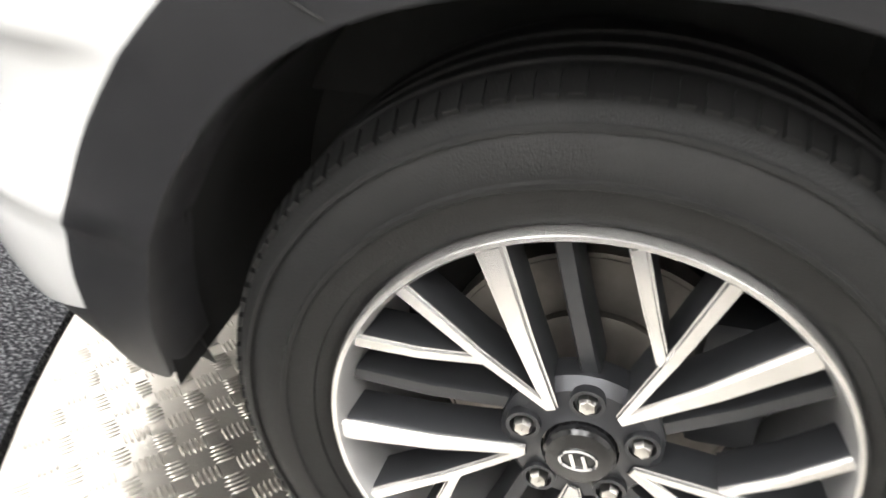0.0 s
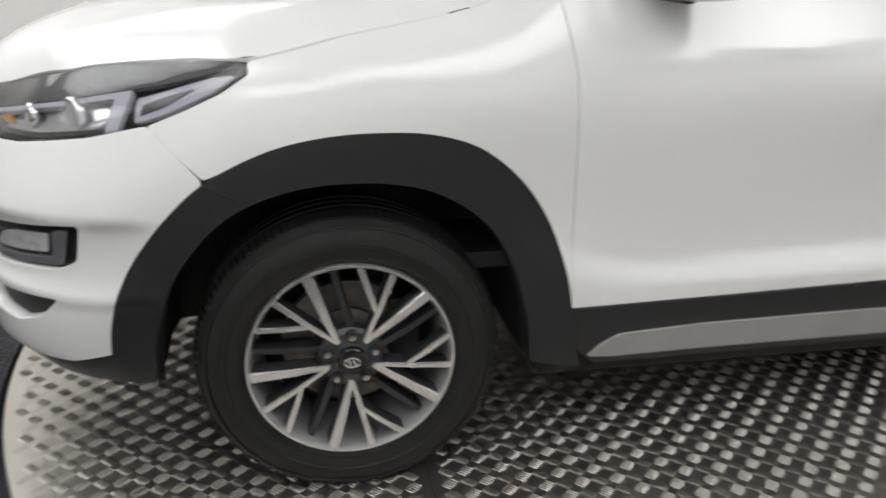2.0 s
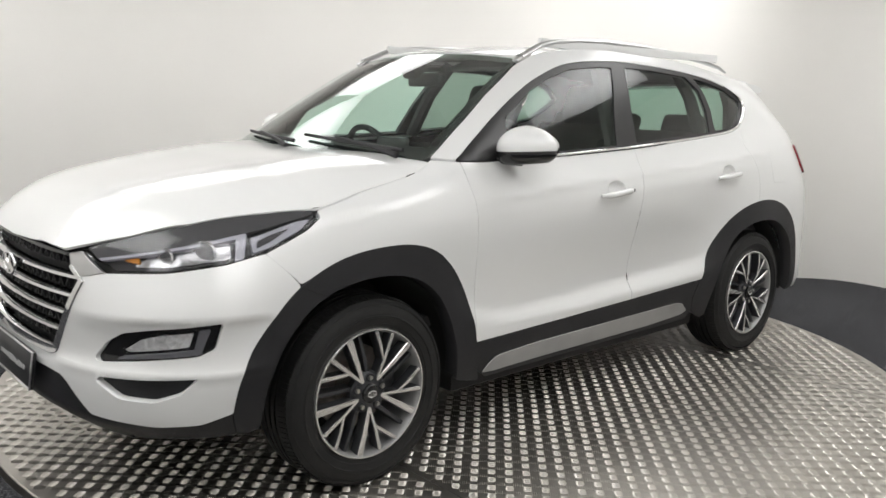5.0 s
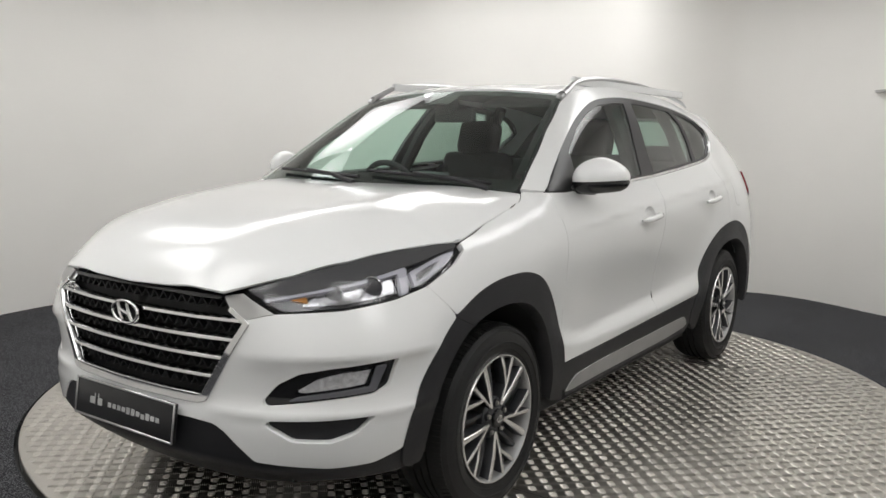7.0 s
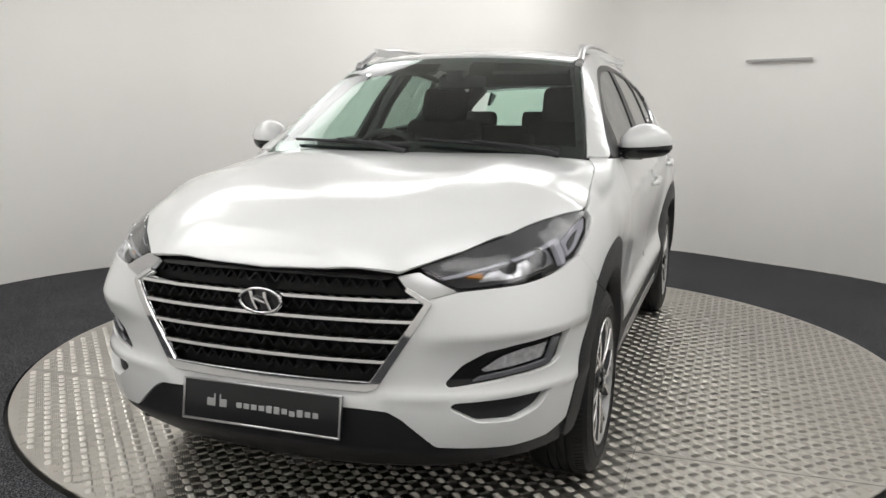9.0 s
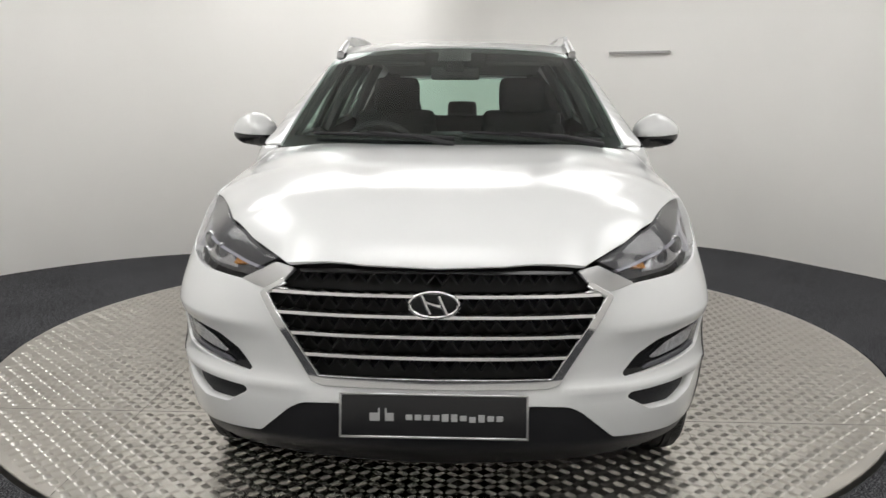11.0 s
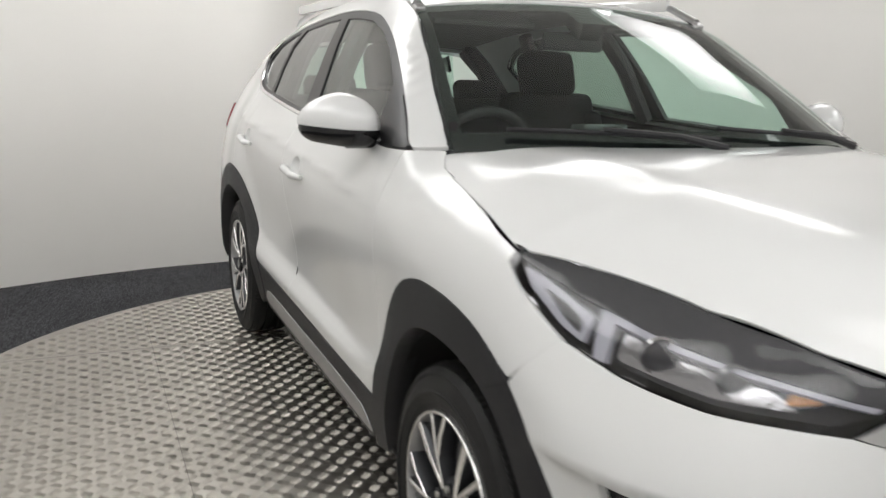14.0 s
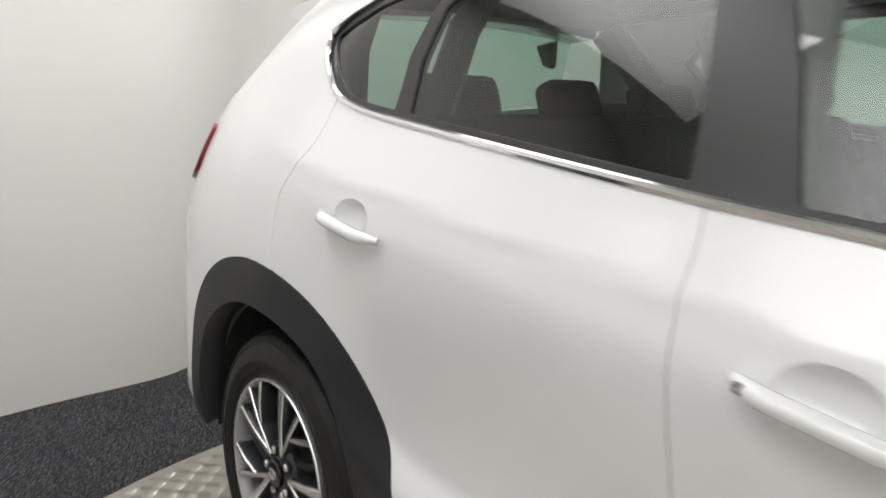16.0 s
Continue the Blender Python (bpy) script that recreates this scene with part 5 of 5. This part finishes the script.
part("engine_bay", bm, DARK, car)

# ---- tail end and spoiler ----
bm = bmesh.new()
rows = []
for i in range(25):
    v = i / 12 - 1
    e = 0.56
    zz = 1.552 - 0.03 * v * v
    rows.append([bm.verts.new((x, v * w, zz + dz)) for x, w, dz in ((-1.72, e, 0.0), (-1.85, e, -0.012), (-1.96 + 0.06 * v * v, e, -0.028), (-1.97 + 0.06 * v * v, e, -0.045), (-1.85, e, -0.06), (-1.72, e, -0.05))])
for p, q in zip(rows, rows[1:]):
    for j in range(6):
        bm.faces.new((p[j], p[(j + 1) % 6], q[(j + 1) % 6], q[j]))
bm.faces.new(rows[0]), bm.faces.new(rows[-1])
bmesh.ops.recalc_face_normals(bm, faces=bm.faces)
part("spoiler", bm, PAINT, car, "white roof spoiler")
for s in (1, -1):
    bm = bmesh.new()
    f1 = [bm.verts.new(p) for p in ((-1.84, 0.49 * s, 1.47), (-1.93, 0.49 * s, 1.455), (-1.93, 0.53 * s, 1.385), (-1.88, 0.53 * s, 1.375))]
    bm.faces.new(f1)
    r = bmesh.ops.extrude_face_region(bm, geom=bm.faces[:])
    bmesh.ops.translate(bm, vec=(0, -0.02 * s, -0.01), verts=[v for v in r["geom"] if isinstance(v, bmesh.types.BMVert)])
    bmesh.ops.recalc_face_normals(bm, faces=bm.faces)
    part("spoiler_fin", bm, GLOSSBLACK, car, "black fin beside the rear window")
bm = bmesh.new()
rows = []
for i in range(17):
    v = i / 8 - 1
    bow = 0.07 * (1 - v * v)
    rows.append([bm.verts.new((x - bow, v * w, z)) for x, w, z in ((-1.74, 0.47, 1.50), (-1.80, 0.50, 1.40), (-1.86, 0.54, 1.28), (-1.93, 0.58, 1.17))])
for p, q in zip(rows, rows[1:]):
    for j in range(3):
        bm.faces.new((p[j], p[j + 1], q[j + 1], q[j]))
bmesh.ops.recalc_face_normals(bm, faces=bm.faces)
part("tailgate_window", bm, SIDEGLASS, car, "tinted tailgate window").visible_shadow = False

# ---- wipers and cowl ----
bm = bmesh.new()
rows = []
for i in range(33):
    v = (i / 16 - 1)
    b, e = bonnet_skin(1.122 - 0.137 * abs(v) ** 2, v * 0.74), screen_skin(0.03, v)
    rows.append([bm.verts.new(b + Vector((0.03, 0, -0.03))), bm.verts.new(b.lerp(e, 0.5) + Vector((0, 0, -0.02))), bm.verts.new(e + Vector((0, 0, -0.006)))])
for p, q in zip(rows, rows[1:]):
    for j in range(2):
        bm.faces.new((p[j], p[j + 1], q[j + 1], q[j]))
bmesh.ops.recalc_face_normals(bm, faces=bm.faces)
part("cowl", bm, CLAD, car, "black plastic scuttle")
for (y0, y1) in ((0.62, 0.05), (0.02, -0.58)):
    wp = empty("wiper")
    wp.parent = car
    bm = bmesh.new()
    pts = []
    for i in range(13):
        t = i / 12
        v = (y0 + (y1 - y0) * t) / 0.72
        p = screen_skin(0.035 + 0.05 * t, v)
        pts.append(p + Vector((0.010, 0, 0.016)))
    tube(bm, pts, [0.009] * 6 + [0.007] * 7, 6)
    part("blade", bm, CLAD, wp, "black wiper blade")
    bm = bmesh.new()
    a = screen_skin(0.0, y0 / 0.72) + Vector((0.02, 0, 0.012))
    tube(bm, [a, a.lerp(pts[6], 0.5) + Vector((0.012, 0, 0.014)), pts[7] + Vector((0.004, 0, 0.01))], [0.013, 0.009, 0.006], 8)
    part("arm", bm, CLAD, wp, "black wiper arm")

# ---- cabin ----
bm = bmesh.new()
rows = []
for i in range(21):
    y = (i / 10 - 1) * 0.72
    c = 1 - (y / 0.72) ** 4
    rows.append([bm.verts.new((x + 0.12 * (1 - (y / 0.72) ** 2), y, z)) for x, z in ((0.98, 1.10), (0.85, 1.115 + 0.01 * c), (0.55, 1.12 + 0.015 * c), (0.46, 1.10), (0.44, 1.04), (0.50, 0.85), (0.52, 0.5))])
for p, q in zip(rows, rows[1:]):
    for j in range(6):
        bm.faces.new((p[j], p[j + 1], q[j + 1], q[j]))
bmesh.ops.recalc_face_normals(bm, faces=bm.faces)
part("dashboard", bm, CABIN, car, "black dashboard")
bm = bmesh.new()
box(bm, 0.60, -0.37, 1.135, 0.18, 0.36, 0.07, None, 0.03, 3)
part("instrument_hood", bm, CABIN, car)
bm = bmesh.new()
box(bm, 0.555, 0.0, 1.14, 0.03, 0.22, 0.12, Matrix.Rotation(radians(-12), 3, "Y"), 0.008)
part("centre_screen", bm, GLOSSBLACK, car, "black centre screen")
st = empty("steering_wheel")
st.parent = car
q = Matrix.Rotation(radians(-66), 3, "Y")
bm = bmesh.new()
sc = Vector((0.38, -0.37, 1.065))
tube(bm, [sc + q @ Vector((0.185 * math.cos(math.tau * i / 36), 0.185 * math.sin(math.tau * i / 36), 0)) for i in range(37)], 0.016, 10, cap=False)
part("rim", bm, CABIN, st, "black leather rim")
bm = bmesh.new()
box(bm, sc.x, sc.y, sc.z, 0.15, 0.13, 0.05, q, 0.02, 3)
for a in (0, 180, 270):
    d = q @ Vector((math.sin(radians(a)) * 0 + (-0.11 if a == 270 else 0), 0.12 * math.cos(radians(a)) if a != 270 else 0, 0))
    box(bm, sc.x + d.x, sc.y + d.y, sc.z + d.z, 0.13 if a == 270 else 0.035, 0.035 if a == 270 else 0.13, 0.02, q, 0.006)
part("hub", bm, CABIN, st, "black hub and spokes")


def cushion(bm, cx, cy, cz, sx, sy, sz, rot=None, b=0.05):
    box(bm, cx, cy, cz, sx, sy, sz, rot, b, 4)


def front_seat(y):
    se = empty("front_seat")
    se.parent = car
    lean = Matrix.Rotation(radians(-18), 3, "Y")
    bm = bmesh.new()
    cushion(bm, -0.02, y, 0.66, 0.50, 0.50, 0.16)
    part("seat", bm, SEAT, se)
    bm = bmesh.new()
    cushion(bm, -0.36, y, 0.98, 0.13, 0.46, 0.62, lean, 0.055)
    cushion(bm, -0.33, y + 0.20, 0.95, 0.16, 0.08, 0.5, lean, 0.035)
    cushion(bm, -0.33, y - 0.20, 0.95, 0.16, 0.08, 0.5, lean, 0.035)
    part("backrest", bm, SEAT, se)
    bm = bmesh.new()
    cushion(bm, -0.455, y, 1.365, 0.125, 0.27, 0.21, lean, 0.06)
    part("headrest", bm, SEAT, se)
    bm = bmesh.new()
    for d in (-0.06, 0.06):
        tube(bm, [(-0.43, y + d, 1.20), (-0.455, y + d, 1.30)], 0.007, 8)
    part("headrest_posts", bm, CHROME, se, "thin steel posts")


front_seat(0.37), front_seat(-0.37)
rs = empty("rear_seat")
rs.parent = car
lean = Matrix.Rotation(radians(-22), 3, "Y")
bm = bmesh.new()
cushion(bm, -0.85, 0, 0.68, 0.5, 1.3, 0.16)
part("seat", bm, SEAT, rs)
bm = bmesh.new()
cushion(bm, -1.18, 0, 0.95, 0.14, 1.3, 0.58, lean)
part("backrest", bm, SEAT, rs)
for y in (-0.42, 0.0, 0.42):
    bm = bmesh.new()
    cushion(bm, -1.29, y, 1.265, 0.09, 0.27 if y else 0.2, 0.12, lean, 0.04)
    part("headrest", bm, SEAT, rs)
bm = bmesh.new()
box(bm, -0.2, 0, 0.52, 2.6, 1.5, 0.04)
box(bm, -1.6, 0, 0.95, 0.5, 1.25, 0.03, None, 0.005)
for sg in (1, -1):
    box(bm, -0.25, 0.80 * sg, 0.85, 1.9, 0.06, 0.55, None, 0.02)
    box(bm, -1.6, 0.72 * sg, 0.95, 0.55, 0.06, 0.6, None, 0.02)
part("cabin_trim", bm, CABIN, car, "black cabin trim")
# roof lining
bm = bmesh.new()
rows = []
for i in range(13):
    v = i / 6 - 1
    rows.append([bm.verts.new(roof_skin(x, v * (edge_at(x).y - 0.03)) - Vector((0, 0, 0.035))) for x in (0.24, 0.0, -0.4, -0.8, -1.2, -1.6, -1.72)])
for p, q2 in zip(rows, rows[1:]):
    for j in range(6):
        bm.faces.new((p[j], p[j + 1], q2[j + 1], q2[j]))
part("roof_lining", bm, LINER, car, "grey roof lining")
# inner pillars
for sg in (1, -1):
    for pts, w in (([(-0.19, 0.75, 1.17), (-0.235, 0.645, 1.40), (-0.30, 0.535, 1.58)], 0.045), ([(-0.99, 0.71, 1.22), (-1.01, 0.62, 1.42), (-0.98, 0.54, 1.56)], 0.04), ([(-1.45, 0.66, 1.22), (-1.55, 0.59, 1.38), (-1.62, 0.50, 1.50)], 0.07), ([(0.93, 0.72, 1.14), (0.58, 0.635, 1.37), (0.27, 0.55, 1.56)], 0.028)):
        bm = bmesh.new()
        tube(bm, [(a, b * sg, c) for a, b, c in pts], w, 8, 0.8)
        part("inner_pillar", bm, CABIN, car, "dark grey inner pillar")
mi = empty("inner_mirror")
mi.parent = car
bm = bmesh.new()
box(bm, 0.345, 0, 1.475, 0.035, 0.24, 0.065, None, 0.014, 3)
part("case", bm, CABIN, mi)
bm = bmesh.new()
box(bm, 0.42, 0, 1.525, 0.10, 0.09, 0.06, Matrix.Rotation(radians(30), 3, "Y"), 0.012)
part("sensor_box", bm, CABIN, mi)
for sg in (1, -1):
    bm = bmesh.new()
    box(bm, 0.27, 0.34 * sg, 1.545, 0.14, 0.38, 0.02, Matrix.Rotation(radians(20), 3, "Y"), 0.008)
    part("sun_visor", bm, LINER, car, "grey sun visor")
bm = bmesh.new()
box(bm, -0.09, 0.015, 1.61, 0.24, 0.20, 0.03, None, 0.01)
part("roof_console", bm, LINER, car)
